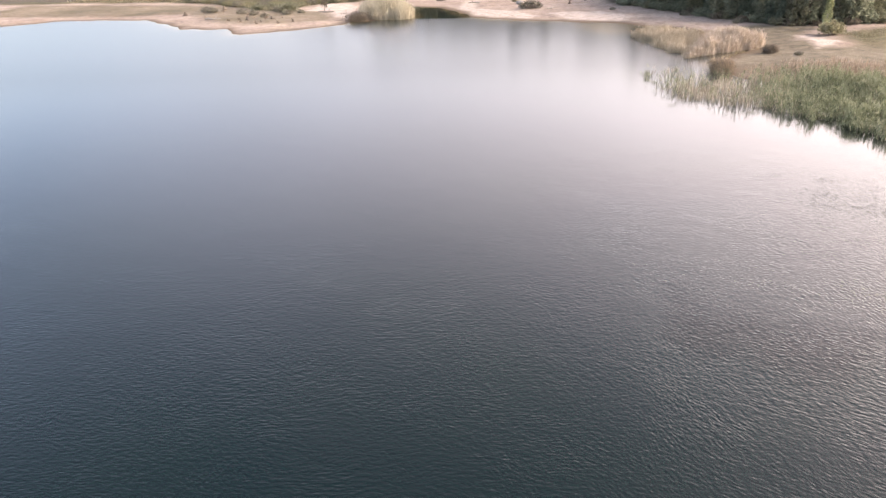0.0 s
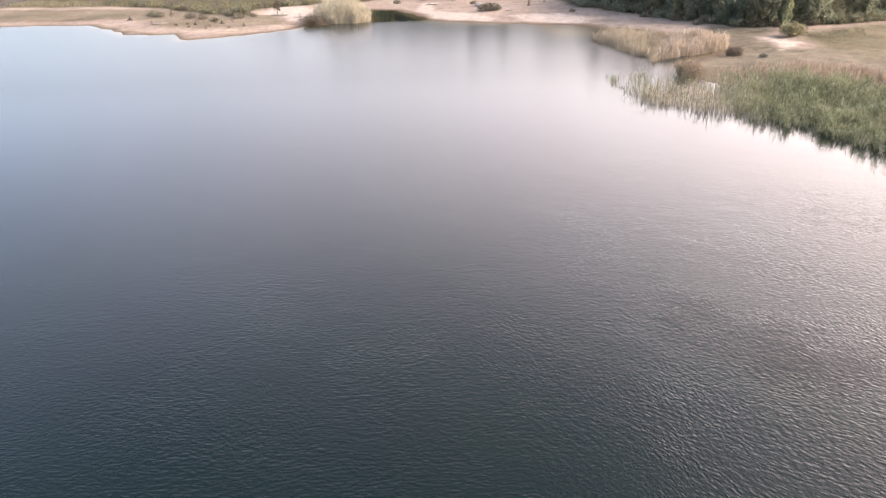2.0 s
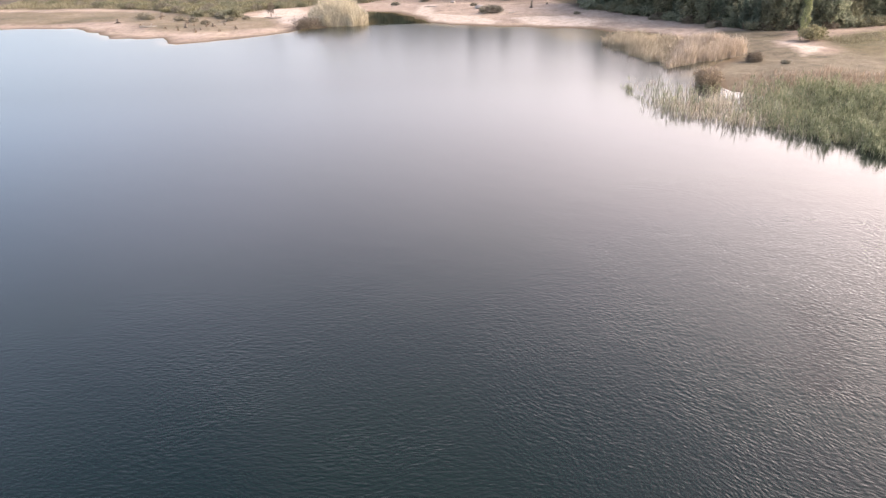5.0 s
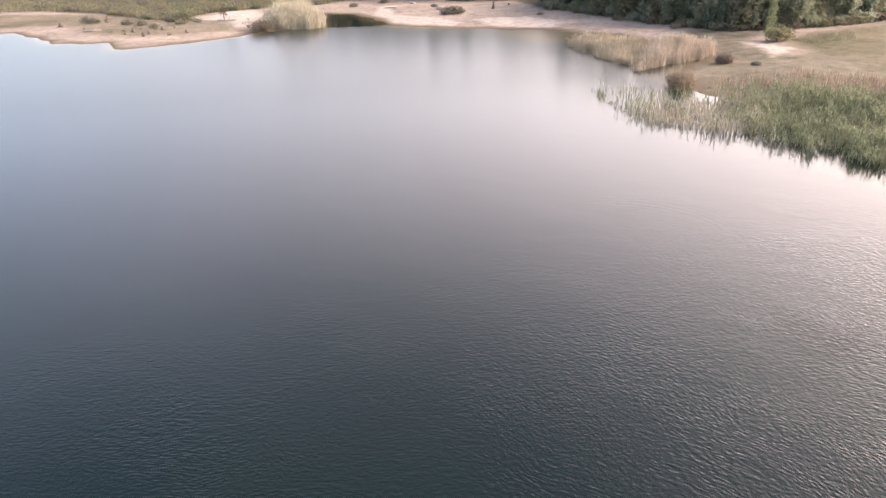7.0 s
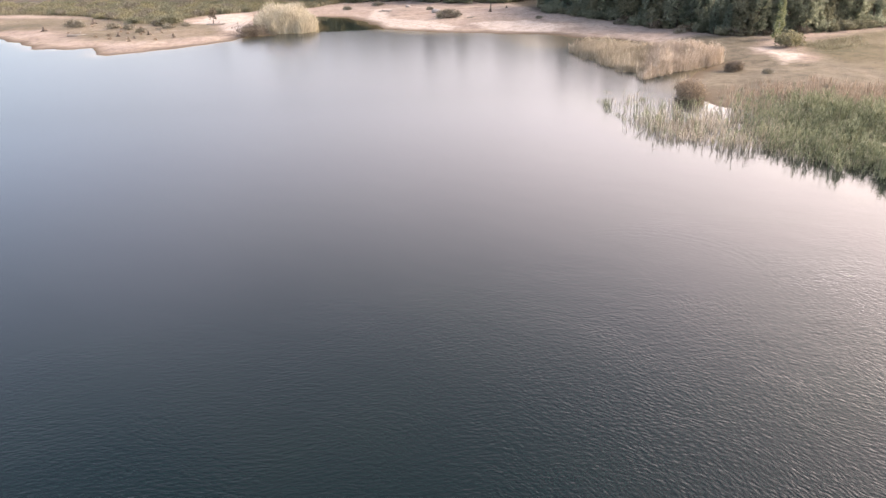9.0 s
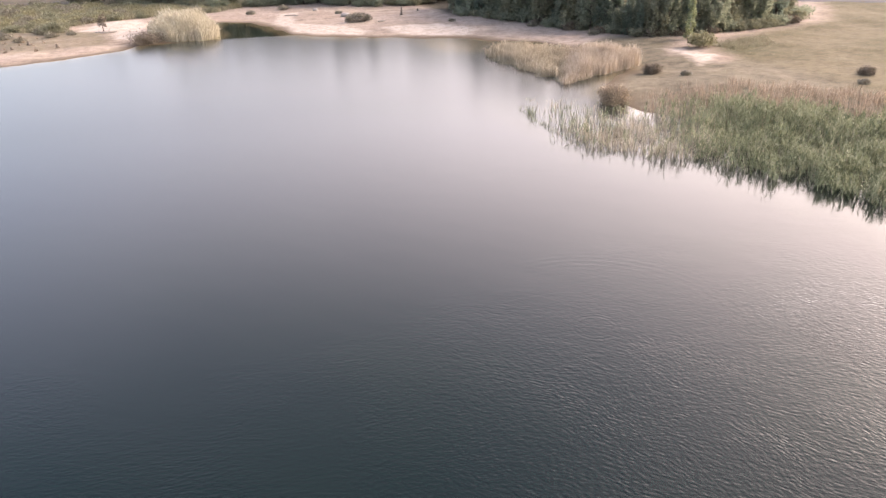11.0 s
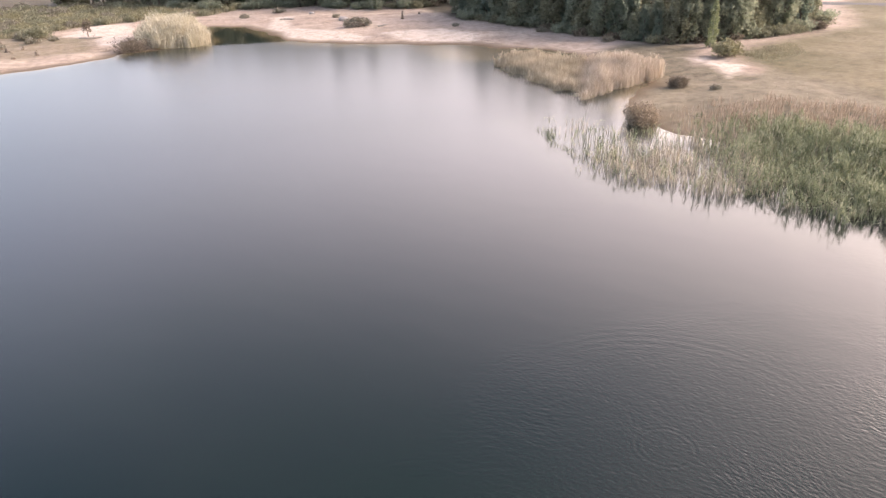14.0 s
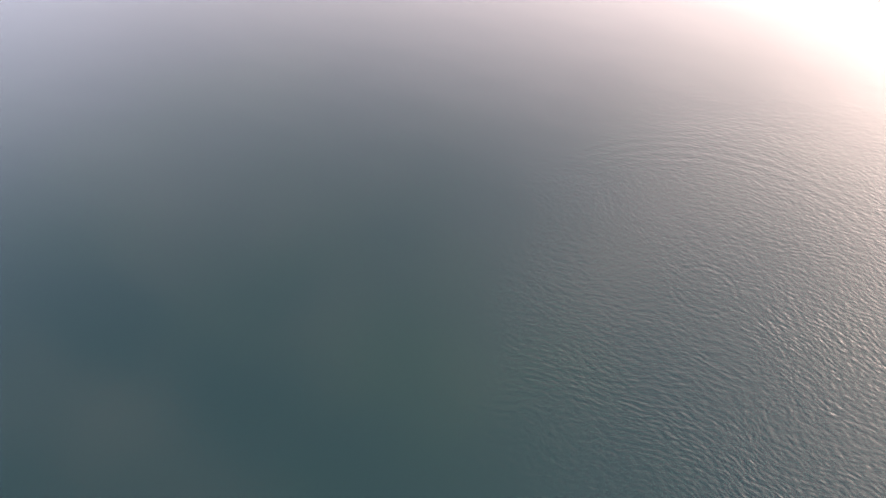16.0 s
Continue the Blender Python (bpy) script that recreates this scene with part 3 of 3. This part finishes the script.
def make_bush(name, wide, high, leaves, size, twig, leaf, seed, stems=9, low=False):
    rng = np.random.default_rng(seed)
    ob = new(name)
    pieces, centres, radii = [], [], []
    for i in range(stems):
        a, out = i * 2.399, wide * 0.42 * math.sqrt((i + 0.3) / stems)
        top = high * rng.uniform(0.5, 0.78) * (1 - 0.35 * (out / (wide * 0.5)) ** 2)
        tip = (math.cos(a) * out, math.sin(a) * out, top)
        pieces.append(tube([(tip[0] * 0.15, tip[1] * 0.15, -0.15), (tip[0] * 0.6, tip[1] * 0.6, top * 0.55), tip], [0.05, 0.035, 0.015], 4))
        centres.append((tip[0], tip[1], top * 0.66))
        radii.append(max(min(wide * 0.26, high * 0.48) * rng.uniform(0.8, 1.2), 0.1))
        if low:  # twigs down to the ground
            centres.append((tip[0] * 0.9, tip[1] * 0.9, top * 0.25))
            radii.append(radii[-1] * 0.9)
    v, f = joined(pieces)
    child("branchwork", mesh_from("branchwork", v, f, twig), ob)
    v, f = leaf_cloud(centres, radii, leaves, size, rng)
    child("foliage", mesh_from("foliage", v, f, leaf, False), ob)
    return ob


def stand(ob, x, y, scale=1.0, turn=0.0, sink=0.05):
    """Puts a first piece where it belongs."""
    ob.matrix_basis = pose(x, y, height_at(x, y) - sink, 0, 0, turn) @ Matrix.Diagonal((scale, scale, scale, 1))
    return ob


def repeat(ob, x, y, scale=1.0, turn=0.0, sink=0.05):
    c = copy_thing(ob, pose(x, y, height_at(x, y) - sink, 0, 0, turn))
    c.scale = (scale, scale, scale)
    return c


def plant_all(kinds, places, seed, low=0.8, high=1.2):
    """One plant at every place, of the kinds in turn by chance; the first of a kind is the piece itself."""
    rng = np.random.default_rng(seed)
    used = set()
    for x, y in places:
        i = int(rng.integers(0, len(kinds)))
        s, a = float(rng.uniform(low, high)), float(rng.uniform(0, 360))
        if i in used:
            repeat(kinds[i], x, y, s, a)
        else:
            stand(kinds[i], x, y, s, a)
            used.add(i)
    for i in range(len(kinds)):
        if i not in used:
            stand(kinds[i], *places[0], 0.9, 40)


def spread_out(poly, gap, seed, most=400):
    """Places inside the outline, no two nearer than the gap."""
    rng = np.random.default_rng(seed)
    px, py = scatter(poly, most * 8, rng)
    out = []
    for x, y in zip(px, py):
        if all((x - a) ** 2 + (y - b) ** 2 > gap * gap for a, b in out):
            out.append((float(x), float(y)))
            if len(out) >= most:
                break
    return out


# ---- reeds and grass ----
REED_BED = [(26.5, 91), (25.2, 86), (25.4, 81), (24.6, 76), (25.3, 72.2), (28.4, 69.4), (30.4, 66.8), (32.4, 65.3), (34.2, 62.4), (35.6, 59), (37, 53), (42, 44), (48, 26), (54, 6),
            (62, 8), (60, 30), (56, 48), (54, 60), (50, 72), (45, 81), (39, 83), (34, 85.5), (30.5, 92)]


def bed_density(px, py):
    return np.clip((px - 35.5 + (78 - py) * 0.45) / 9.0, 0.07, 1.0) * np.clip((83 - py - 0.25 * (px - 45)) / 8.0, 0.1, 1.0)


def pale_density(px, py):
    return np.clip(1.2 - (px - 27 + (78 - py) * 0.3) / 15.0, 0.26, 1.0) * np.clip((px - 25.2 + (76 - py) * 0.15) / 3.5, 0.06, 1.0) * np.clip((82 - py) / 6.0, 0.09, 1.0)


blade_field("green_reeds", REED_BED, 70000, 1.9, 0.055, 0.85, GREEN_REED, "tall green reeds standing in shallow water", "reeds", 11, sparse=bed_density, clump=0.8, lumps=0.22, ragged=0.8, leaves=50000)
blade_field("pale_reeds", REED_BED, 60000, 1.55, 0.045, 0.4, PALE_REED, "pale thin dry reeds along the water edge", "reeds", 12, sparse=pale_density, clump=0.6, lumps=0.25, ragged=0.3)
blade_field("green_reeds", [(26.5, 89), (25.6, 84.5), (25.2, 80), (26, 77), (27, 79), (27, 84), (27.8, 88.5)], 1000, 1.15, 0.05, 0.5, GREEN_REED, "loose green reeds rising from open water", "reeds", 20, edge=0.8, clump=0.6, lumps=0.2, sink=0.1, ragged=0.4)
DRY_STRIP = [(36.5, 83.5), (39, 79.5), (44, 75.5), (51, 69), (55, 58), (60, 42), (68, 20), (78, 24), (74, 50), (68, 66), (60, 80), (52, 88), (46, 90), (41, 89.5)]
blade_field("dry_grass", DRY_STRIP, 22000, 1.25, 0.055, 0.6, DRY_GRASS, "dry pinkish tan grass behind the reeds", "grass", 13, edge=4.0, clump=0.85, ragged=1.0)
TAN_FRONT = [(36, 99.5), (34.9, 96.9), (36.6, 97), (38.2, 98.3), (44.3, 101.6), (49.7, 103.8), (50.5, 106.5), (48, 112), (44, 116), (41, 109)]
TAN_BACK = [(33.6, 109), (33.8, 104), (35.3, 101.4), (35.2, 98.8), (37, 98.8), (41, 107), (45, 114), (44, 119), (38, 124), (34.6, 122), (33.2, 116)]
blade_field("tan_reeds", TAN_FRONT, 30000, 2.9, 0.06, 0.3, TAN_REED, "dense stand of tall dry pinkish tan reeds", "reeds", 14, edge=2.6, clump=0.1, lumps=0.1, dome=0.42, ragged=0.4, leaves=3000)
blade_field("tan_reeds", TAN_BACK, 32000, 2.8, 0.06, 0.3, OLIVE_REED, "dense stand of tall straw and olive reeds", "reeds", 19, edge=2.6, clump=0.1, lumps=0.1, dome=0.42, ragged=0.4, leaves=3000)
FAR_CLUMP = [(-15, 161), (-10.5, 158), (-6, 157.5), (-2.5, 160), (-2.8, 168), (-4, 178), (-10, 179), (-15.5, 172)]
blade_field("straw_reeds", FAR_CLUMP, 30000, 4.1, 0.09, 0.45, STRAW_REED, "straw coloured reed clump on the far shore", "reeds", 15, edge=4.0, clump=0.2, lumps=0.14, dome=0.6, ragged=0.9, leaves=4000)
blade_field("meadow_grass", [(52, 112), (62, 120), (74, 120), (100, 130), (118, 150), (122, 130), (110, 90), (85, 50), (70, 50), (64, 72), (52, 90), (48, 98)], 16000, 0.14, 0.05, 0.8,
            SCRUB_GRASS, "short dry meadow grass", "grass", 16, edge=4.0, clump=0.25)

blade_field("scrub_grass", [(-110, 228), (-85, 221), (-69, 214), (-56, 203), (-46, 189), (-40, 181), (-35, 182), (-32, 190), (-24, 199), (-16, 203), (-4, 206), (12, 224), (0, 240), (-60, 250), (-110, 250)], 40000, 1.3, 0.13, 0.5, SCRUB_GRASS, "rough olive yellow grass between shrubs", "grass", 17, edge=3.0)
blade_field("sparse_reeds", [(31, 121), (30, 113), (32.5, 105), (35, 101), (34.5, 108), (33, 120)], 1500, 1.3, 0.07, 0.5, PALE_REED, "sparse pale reeds rising from shallow water", "reeds", 18, edge=2.0, clump=0.9, sink=0.1)
blade_field("yellow_grass", [(63.5, 113), (70, 116), (78, 116), (74, 109), (65, 106)], 5000, 0.6, 0.05, 0.6, SCRUB_GRASS, "tall yellow grass beside the round bush", "grass", 21, edge=3.0, clump=0.7)
WOOD_FRONT = [(47, 182), (50, 160), (56, 147), (58, 134), (61, 125.5), (67, 122), (78, 124.5), (92, 130), (97, 136), (95, 142), (90, 136), (76, 130), (66, 130), (62, 140), (56, 158), (53, 184)]
WOOD_BACK = [(53, 184), (58, 160), (64, 140), (68, 131), (78, 132), (90, 138), (97, 148), (104, 172), (110, 200), (80, 220), (56, 212)]

# ---- woods ----
wood = [make_tree("broadleaf_tree", 7.4, 2.3, 0.2, 46, 5600, 0.22, BARK, FOREST_LEAF, 21, cone=0.4), make_tree("broadleaf_tree", 8.8, 2.0, 0.2, 54, 5600, 0.22, BARK, FOREST_LEAF, 22, cone=0.6),
        make_tree("broadleaf_tree", 6.4, 2.4, 0.2, 44, 5600, 0.22, BARK, OLIVE_LEAF, 23, cone=0.3), make_tree("conifer", 9.4, 1.8, 0.2, 60, 5600, 0.2, BARK, PINE_LEAF, 24, cone=0.8)]
for tree in wood:
    tagged(tree, "dark green broadleaf tree in a dense wood", "tree", "trees of the wood")
tagged(wood[2], "olive green broadleaf tree in a dense wood")
tagged(wood[3], "dark conical evergreen tree in a dense wood")
front = spread_out(WOOD_FRONT, 2.1, 31, 190)
plant_all(wood, [p for p in front if p[1] < 138], 32, 0.45, 1.2)
for x, y in (p for p in front if p[1] >= 138):  # taller towards the bay
    repeat(wood[int(x * 11 + y * 3) % 4], x, y, 0.9 + (x * 5.1 + y) % 1 * 0.7, x * 70)
for x, y in spread_out(WOOD_BACK, 5.0, 131, 85):
    repeat(wood[int(x * 7 + y) % 4], x, y, 0.85 + (x * 3.7 + y) % 1 * 0.45, x * 40)
grove = [make_tree("slender_tree", 11.0, 2.6, 2.0, 26, 2600, 0.4, BARK, FOREST_LEAF, 25, trunk_r=0.24), make_tree("slender_tree", 8.5, 2.6, 1.6, 24, 2600, 0.4, BARK, OLIVE_LEAF, 26, trunk_r=0.22)]
for tree in grove:
    tagged(tree, "tall slender tree with a dark trunk", "tree", "trees of the far grove")
plant_all(grove, spread_out([(-44, 246), (-10, 236), (-4, 226), (14, 222), (24, 212), (34, 205), (46, 199), (56, 214), (20, 262), (-44, 264)], 3.7, 33, 160), 34, 0.5, 0.95)
for x, y in spread_out([(-22, 240), (-14, 226), (4, 222), (16, 224), (14, 246), (-16, 252)], 3.6, 137, 40):
    repeat(grove[int(x * 5 + y) % 2], x, y, 0.95 + (x * 2.3 + y) % 1 * 0.35, x * 30)
for x, y in spread_out([(8, 220), (20, 212), (32, 206), (46, 200), (56, 206), (54, 236), (8, 244)], 3.6, 138, 56):
    repeat(grove[int(x * 5 + y) % 2], x, y, 1.0 + (x * 2.3 + y) % 1 * 0.35, x * 30)
edge_bush = [make_bush("shrub", 3.4, 2.4, 1100, 0.22, BARK, FOREST_LEAF, 41), make_bush("shrub", 2.6, 1.5, 800, 0.18, BARK, BROWN_TWIG, 42), make_bush("shrub", 3.0, 2.0, 1000, 0.2, BARK, OLIVE_LEAF, 49)]
for b in edge_bush:
    tagged(b, "low dark shrub at the edge of the wood", "shrub", "shrubs along the wood")
tagged(edge_bush[1], "brown leafless shrub at the edge of the wood")
plant_all(edge_bush, spread_out([(45, 172), (52, 150), (56, 136), (61, 124), (66, 122), (76, 122.5), (92, 126.5), (102, 136), (100, 139), (90, 130), (72, 124), (62, 129), (55, 150), (48, 176)], 2.0, 35, 90)
          + spread_out([(24, 206), (44, 194), (48, 200), (26, 214)], 2.4, 135, 22), 36)
for x, y in spread_out([(-14, 224), (-4, 216), (14, 212), (26, 207), (26, 213), (14, 220), (-4, 226)], 3.4, 136, 14):
    repeat(edge_bush[0 if (x + y) % 1 < 0.5 else 2], x, y, 0.9 + (x * 1.7) % 1 * 0.6, x * 50)
scrub = [make_bush("shrub", 3.8, 2.0, 1000, 0.22, BARK, OLIVE_LEAF, 43), make_bush("shrub", 3.0, 1.6, 900, 0.2, BARK, YELLOW_LEAF, 44), make_bush("shrub", 3.2, 2.2, 900, 0.2, BARK, GREY_TWIG, 45), make_bush("shrub", 4.2, 1.8, 1100, 0.2, BARK, YELLOW_LEAF, 54), make_bush("shrub", 2.6, 1.9, 800, 0.2, BARK, OLIVE_LEAF, 55)]
for b in scrub:
    tagged(b, "olive green shrub in rough dry scrub", "shrub", "shrubs of the scrub")
tagged(scrub[3], "yellow green spreading shrub in rough dry scrub")
tagged(scrub[1], "yellow green shrub in rough dry scrub")
tagged(scrub[2], "greyish leafless shrub in rough dry scrub")
plant_all(scrub, spread_out([(-112, 246), (-96, 234), (-72, 219), (-58, 206), (-48, 192), (-42, 182), (-35, 182), (-30, 192), (-18, 203), (-6, 206), (10, 224), (0, 238), (-60, 250)], 3.2, 37, 190), 38)

cypress = make_tree("columnar_tree", 6.6, 0.85, 0.1, 34, 3200, 0.15, PALE_BARK, CYPRESS_LEAF, 27, cone=0.6, trunk_r=0.12)
tagged(stand(cypress, 65.7, 118.6, 1.0), "narrow pale green columnar tree beside the wood", "tree")
tagged(stand(make_bush("round_bush", 3.6, 2.8, 1800, 0.2, BARK, YELLOW_LEAF, 46), 62.6, 110.8), "round yellow green bush on the meadow edge", "bush")
thorn = tagged(stand(make_bush("thorn_bush", 2.3, 1.9, 5200, 0.08, DEAD_WOOD, BROWN_TWIG, 47, low=True), 47.6, 98.6), "rounded brown thorny bush on bare mud", "bush")
tagged(repeat(thorn, 67.1, 86.5, 0.75, 120), "small brown thorny bush in the dry meadow", "bush")
tagged(stand(make_bush("waterside_bush", 3.3, 3.5, 5000, 0.1, DEAD_WOOD, RUST_TWIG, 48, low=True), 36.1, 86.8), "brown leafy bush at the water edge", "bush")


# ---- far shore, small things ----
def lump(rng, sx, sy, sz, rough=0.22, rings=7, sides=9):
    """An uneven rounded block, flat below."""
    v, f = [], []
    for i in range(rings):
        a = math.pi * (i + 0.02) / (rings - 0.96)
        for j in range(sides):
            b = 6.283 * j / sides
            r = 1 + rough * noise.noise(Vector((math.sin(a) * math.cos(b) * 1.7 + sx * 3, math.sin(a) * math.sin(b) * 1.7, math.cos(a) * 1.7 + sy)))
            v.append((sx * r * math.sin(a) * math.cos(b), sy * r * math.sin(a) * math.sin(b), max(sz * (0.55 + r * math.cos(a)), -0.05)))
    for i in range(rings - 1):
        for j in range(sides):
            q, w = i * sides + j, i * sides + (j + 1) % sides
            f.append((q, q + sides, w + sides, w))
    f.append(tuple(range(sides)))
    f.append(tuple(range((rings - 1) * sides, rings * sides))[::-1])
    return v, f


def make_stump(high, radius, seed):
    rng = np.random.default_rng(seed)
    ob = new("tree_stump")
    lean = rng.normal(0, 0.08, 2) * high
    v, f = tube([(0, 0, -0.2), (lean[0] * 0.4, lean[1] * 0.4, high * 0.5), (lean[0], lean[1], high)], [radius * 1.35, radius, radius * 0.8], 8)
    child("trunk", mesh_from("trunk", v, f, DEAD_WOOD), ob)
    for i in range(3):
        a = i * 2.1 + rng.uniform(0, 1)
        c, s = math.cos(a), math.sin(a)
        v, f = tube([(c * radius * 0.5, s * radius * 0.5, 0.28), (c * radius * 2, s * radius * 2, 0.08), (c * radius * 3.4, s * radius * 3.4, -0.1)], [radius * 0.5, radius * 0.35, radius * 0.12], 5)
        child("root", mesh_from("root", v, f, DEAD_WOOD), ob)
    return ob


def make_log(length, radius, seed):
    rng = np.random.default_rng(seed)
    pts = [(length * (i / 5 - 0.5), rng.normal(0, 0.05) * length, radius * 0.7) for i in range(6)]
    ob = new("driftwood_log")
    v, f = tube(pts, [radius * w for w in (0.9, 1.0, 0.95, 0.85, 0.7, 0.45)], 7)
    child("trunk", mesh_from("trunk", v, f, GREY_WOOD), ob)
    v, f = tube([pts[3], (pts[3][0] + 0.3, pts[3][1] + 0.4, radius * 2.5), (pts[3][0] + 0.5, pts[3][1] + 0.8, radius * 4)], [radius * 0.4, radius * 0.3, radius * 0.1], 5)
    child("branch", mesh_from("branch", v, f, GREY_WOOD), ob)
    return ob


stump = tagged(make_stump(0.7, 0.22, 61), "dark dead tree stump on the sandy beach", "tree stump", "stumps on the beach")
stand(stump, -34.0, 161.5)
for x, y, s, a in ((-28.6, 156.2, 0.9, 70), (-39.5, 161.7, 1.2, 130), (-58.0, 177.4, 1.3, 20), (-51.5, 188.0, 1.5, 200), (-35.5, 156.8, 0.7, 300), (40.0, 184.0, 0.8, 40)):
    repeat(stump, x, y, s, a)
post = tagged(make_stump(1.7, 0.2, 62), "tall dark broken trunk standing on the sand", "tree stump")
stand(post, 34.6, 176.5, 1.0, 50)
log = tagged(make_log(3.4, 0.22, 63), "grey driftwood log lying on the beach", "driftwood", "driftwood on the beach")
stand(log, -48.2, 166.0, 1.0, 12, 0.0)
for x, y, s, a in ((-23.8, 175.5, 1.1, 8), (12.5, 190.0, 0.9, 160), (28.5, 166.5, 0.7, 40)):
    repeat(log, x, y, s, a, 0.0)

# brushwood heaped on the sand
heap = new("brush_pile")
rng = np.random.default_rng(64)
for i in range(26):
    a, out = rng.uniform(0, 6.283), rng.uniform(0, 1.5)
    x, y, z = math.cos(a) * out * 1.5, math.sin(a) * out * 0.8, rng.uniform(0.1, 1.2) * (1 - out / 2.2)
    b, l, up = rng.uniform(0, 6.283), rng.uniform(0.7, 1.6), rng.uniform(-0.15, 0.5)
    p = [(x - math.cos(b) * l * 0.5, y - math.sin(b) * l * 0.5, max(z - up * 0.4, 0.02)), (x, y, z + 0.08), (x + math.cos(b) * l * 0.5, y + math.sin(b) * l * 0.5, max(z + up * 0.6, 0.02))]
    v, f = tube(p, [0.07, 0.055, 0.02], 5)
    child("branch", mesh_from("branch", v, f, DEAD_WOOD if i % 3 else GREY_WOOD), heap)
v, f = leaf_cloud([(-1.3, 0, 0.5), (-0.4, 0.1, 0.7), (0.5, 0, 0.6), (1.4, 0, 0.5)], [0.7, 0.8, 0.8, 0.6], 1600, 0.14, rng)
child("brushwood", mesh_from("brushwood", v, f, GREY_TWIG, False), heap)
tagged(stand(heap, 24.0, 168.5, 1.35, 8), "heap of grey brown brushwood on the sand", "brush pile")
rng = np.random.default_rng(65)
for x, y, w in ((23.4, 182.0, 1.1), (18.5, 196.0, 0.7)):
    v, f = lump(rng, w, w * 0.8, w * 0.5)
    rock = new("boulder", mesh_from("boulder", v, f, STONE))
    tagged(stand(rock, x, y), "pale rounded boulder beside dry brush", "boulder", "boulders on the sand")

# bushes of their own on the sand and in the water margin
bare = tagged(make_bush("bare_bush", 2.6, 1.3, 900, 0.14, DEAD_WOOD, GREY_TWIG, 50), "low bare greyish bush on the beach", "bush", "bare bushes on the beach")
stand(bare, -37.0, 168.0, 0.8)
for x, y, s, a in ((-40.5, 173.0, 1.0, 40), (-32.5, 171.5, 0.9, 120), (-44.0, 175.5, 1.1, 10), (-29.5, 173.5, 0.7, 250), (-35.5, 178.0, 1.2, 70), (-52.5, 181.0, 1.1, 90), (-55.0, 186.0, 1.2, 170),
                   (22.6, 187.0, 0.7, 30), (4.0, 198.0, 0.9, 60), (12.0, 206.0, 1.0, 140), (56.5, 131.0, 0.8, 200), (41.0, 160.5, 0.6, 10), (52.0, 146.0, 0.8, 90),
                   (50.2, 95.4, 0.5, 30), (62.8, 82.6, 0.5, 200), (85.0, 88.0, 0.7, 140), (92.0, 97.0, 0.6, 10)):
    repeat(bare, x, y, s, a)
tagged(stand(make_bush("big_bush", 4.6, 2.6, 1800, 0.2, BARK, OLIVE_LEAF, 51), -33.5, 178.5), "large rounded olive green bush above the beach", "bush")
tagged(stand(make_bush("bank_bush", 5.8, 2.8, 4200, 0.13, DEAD_WOOD, BROWN_TWIG, 52, low=True), -15.0, 158.0), "dark brown overhanging bush at the water edge", "bush")
little = make_tree("little_tree", 3.0, 0.9, 1.1, 9, 500, 0.16, DEAD_WOOD, BROWN_TWIG, 53, trunk_r=0.1)
tagged(stand(little, -24.6, 178.0), "small bare tree alone on the sand", "tree")

# dry tufts on the beach
rng = np.random.default_rng(66)
a, out = rng.uniform(0, 6.283, 90), 0.22 * np.sqrt(rng.random(90))
v, f = blades(np.cos(a) * out, np.sin(a) * out, np.full(90, -0.05), rng.uniform(0.25, 0.5, 90), np.full(90, 0.03), rng.uniform(0.1, 0.8, 90), rng)
tussock = tagged(new("grass_tussock", mesh_from("grass_tussock", v.tolist(), f, DRY_GRASS, False)), "small dry tussock of tan grass on the sand", "grass tuft", "tussocks on the shore")
places = spread_out([(-60, 180), (-44, 160), (-34, 152), (-26, 156), (-36, 174), (-56, 188)], 2.6, 69, 22)
stand(tussock, *places[0])
for x, y in places[1:]:
    repeat(tussock, x, y, 0.7 + (x * 3.3 + y) % 1 * 0.9, x * 50)

# ---- field track ----
ASPHALT = rough_solid("asphalt", (0.05, 0.046, 0.046), (0.085, 0.078, 0.078), 3.0, 0.85, 0.3, 0.01)
line = [(205, 60), (172, 95), (146, 127), (127, 147), (118, 158), (106, 180), (98, 220)]
v, f = [], []
for i in range(len(line) * 8 - 7):
    s = min(i / 8, len(line) - 1.001)
    j = int(s)
    w = s - j
    x, y = line[j][0] * (1 - w) + line[j + 1][0] * w, line[j][1] * (1 - w) + line[j + 1][1] * w
    dx, dy = line[j + 1][0] - line[j][0], line[j + 1][1] - line[j][1]
    l = math.hypot(dx, dy)
    for side in (0, 3.0, 6.0):
        px, py = x + dy / l * side, y - dx / l * side
        v.append((px, py, height_at(px, py) + (0.1 if side == 3.0 else 0.05)))
    if i:
        q = i * 3
        f += [(q - 3, q - 2, q + 1, q), (q - 2, q - 1, q + 2, q + 1)]
tagged(new("road", mesh_from("road", v, f, ASPHALT)), "narrow grey asphalt road along the meadow", "road", kind="structure")
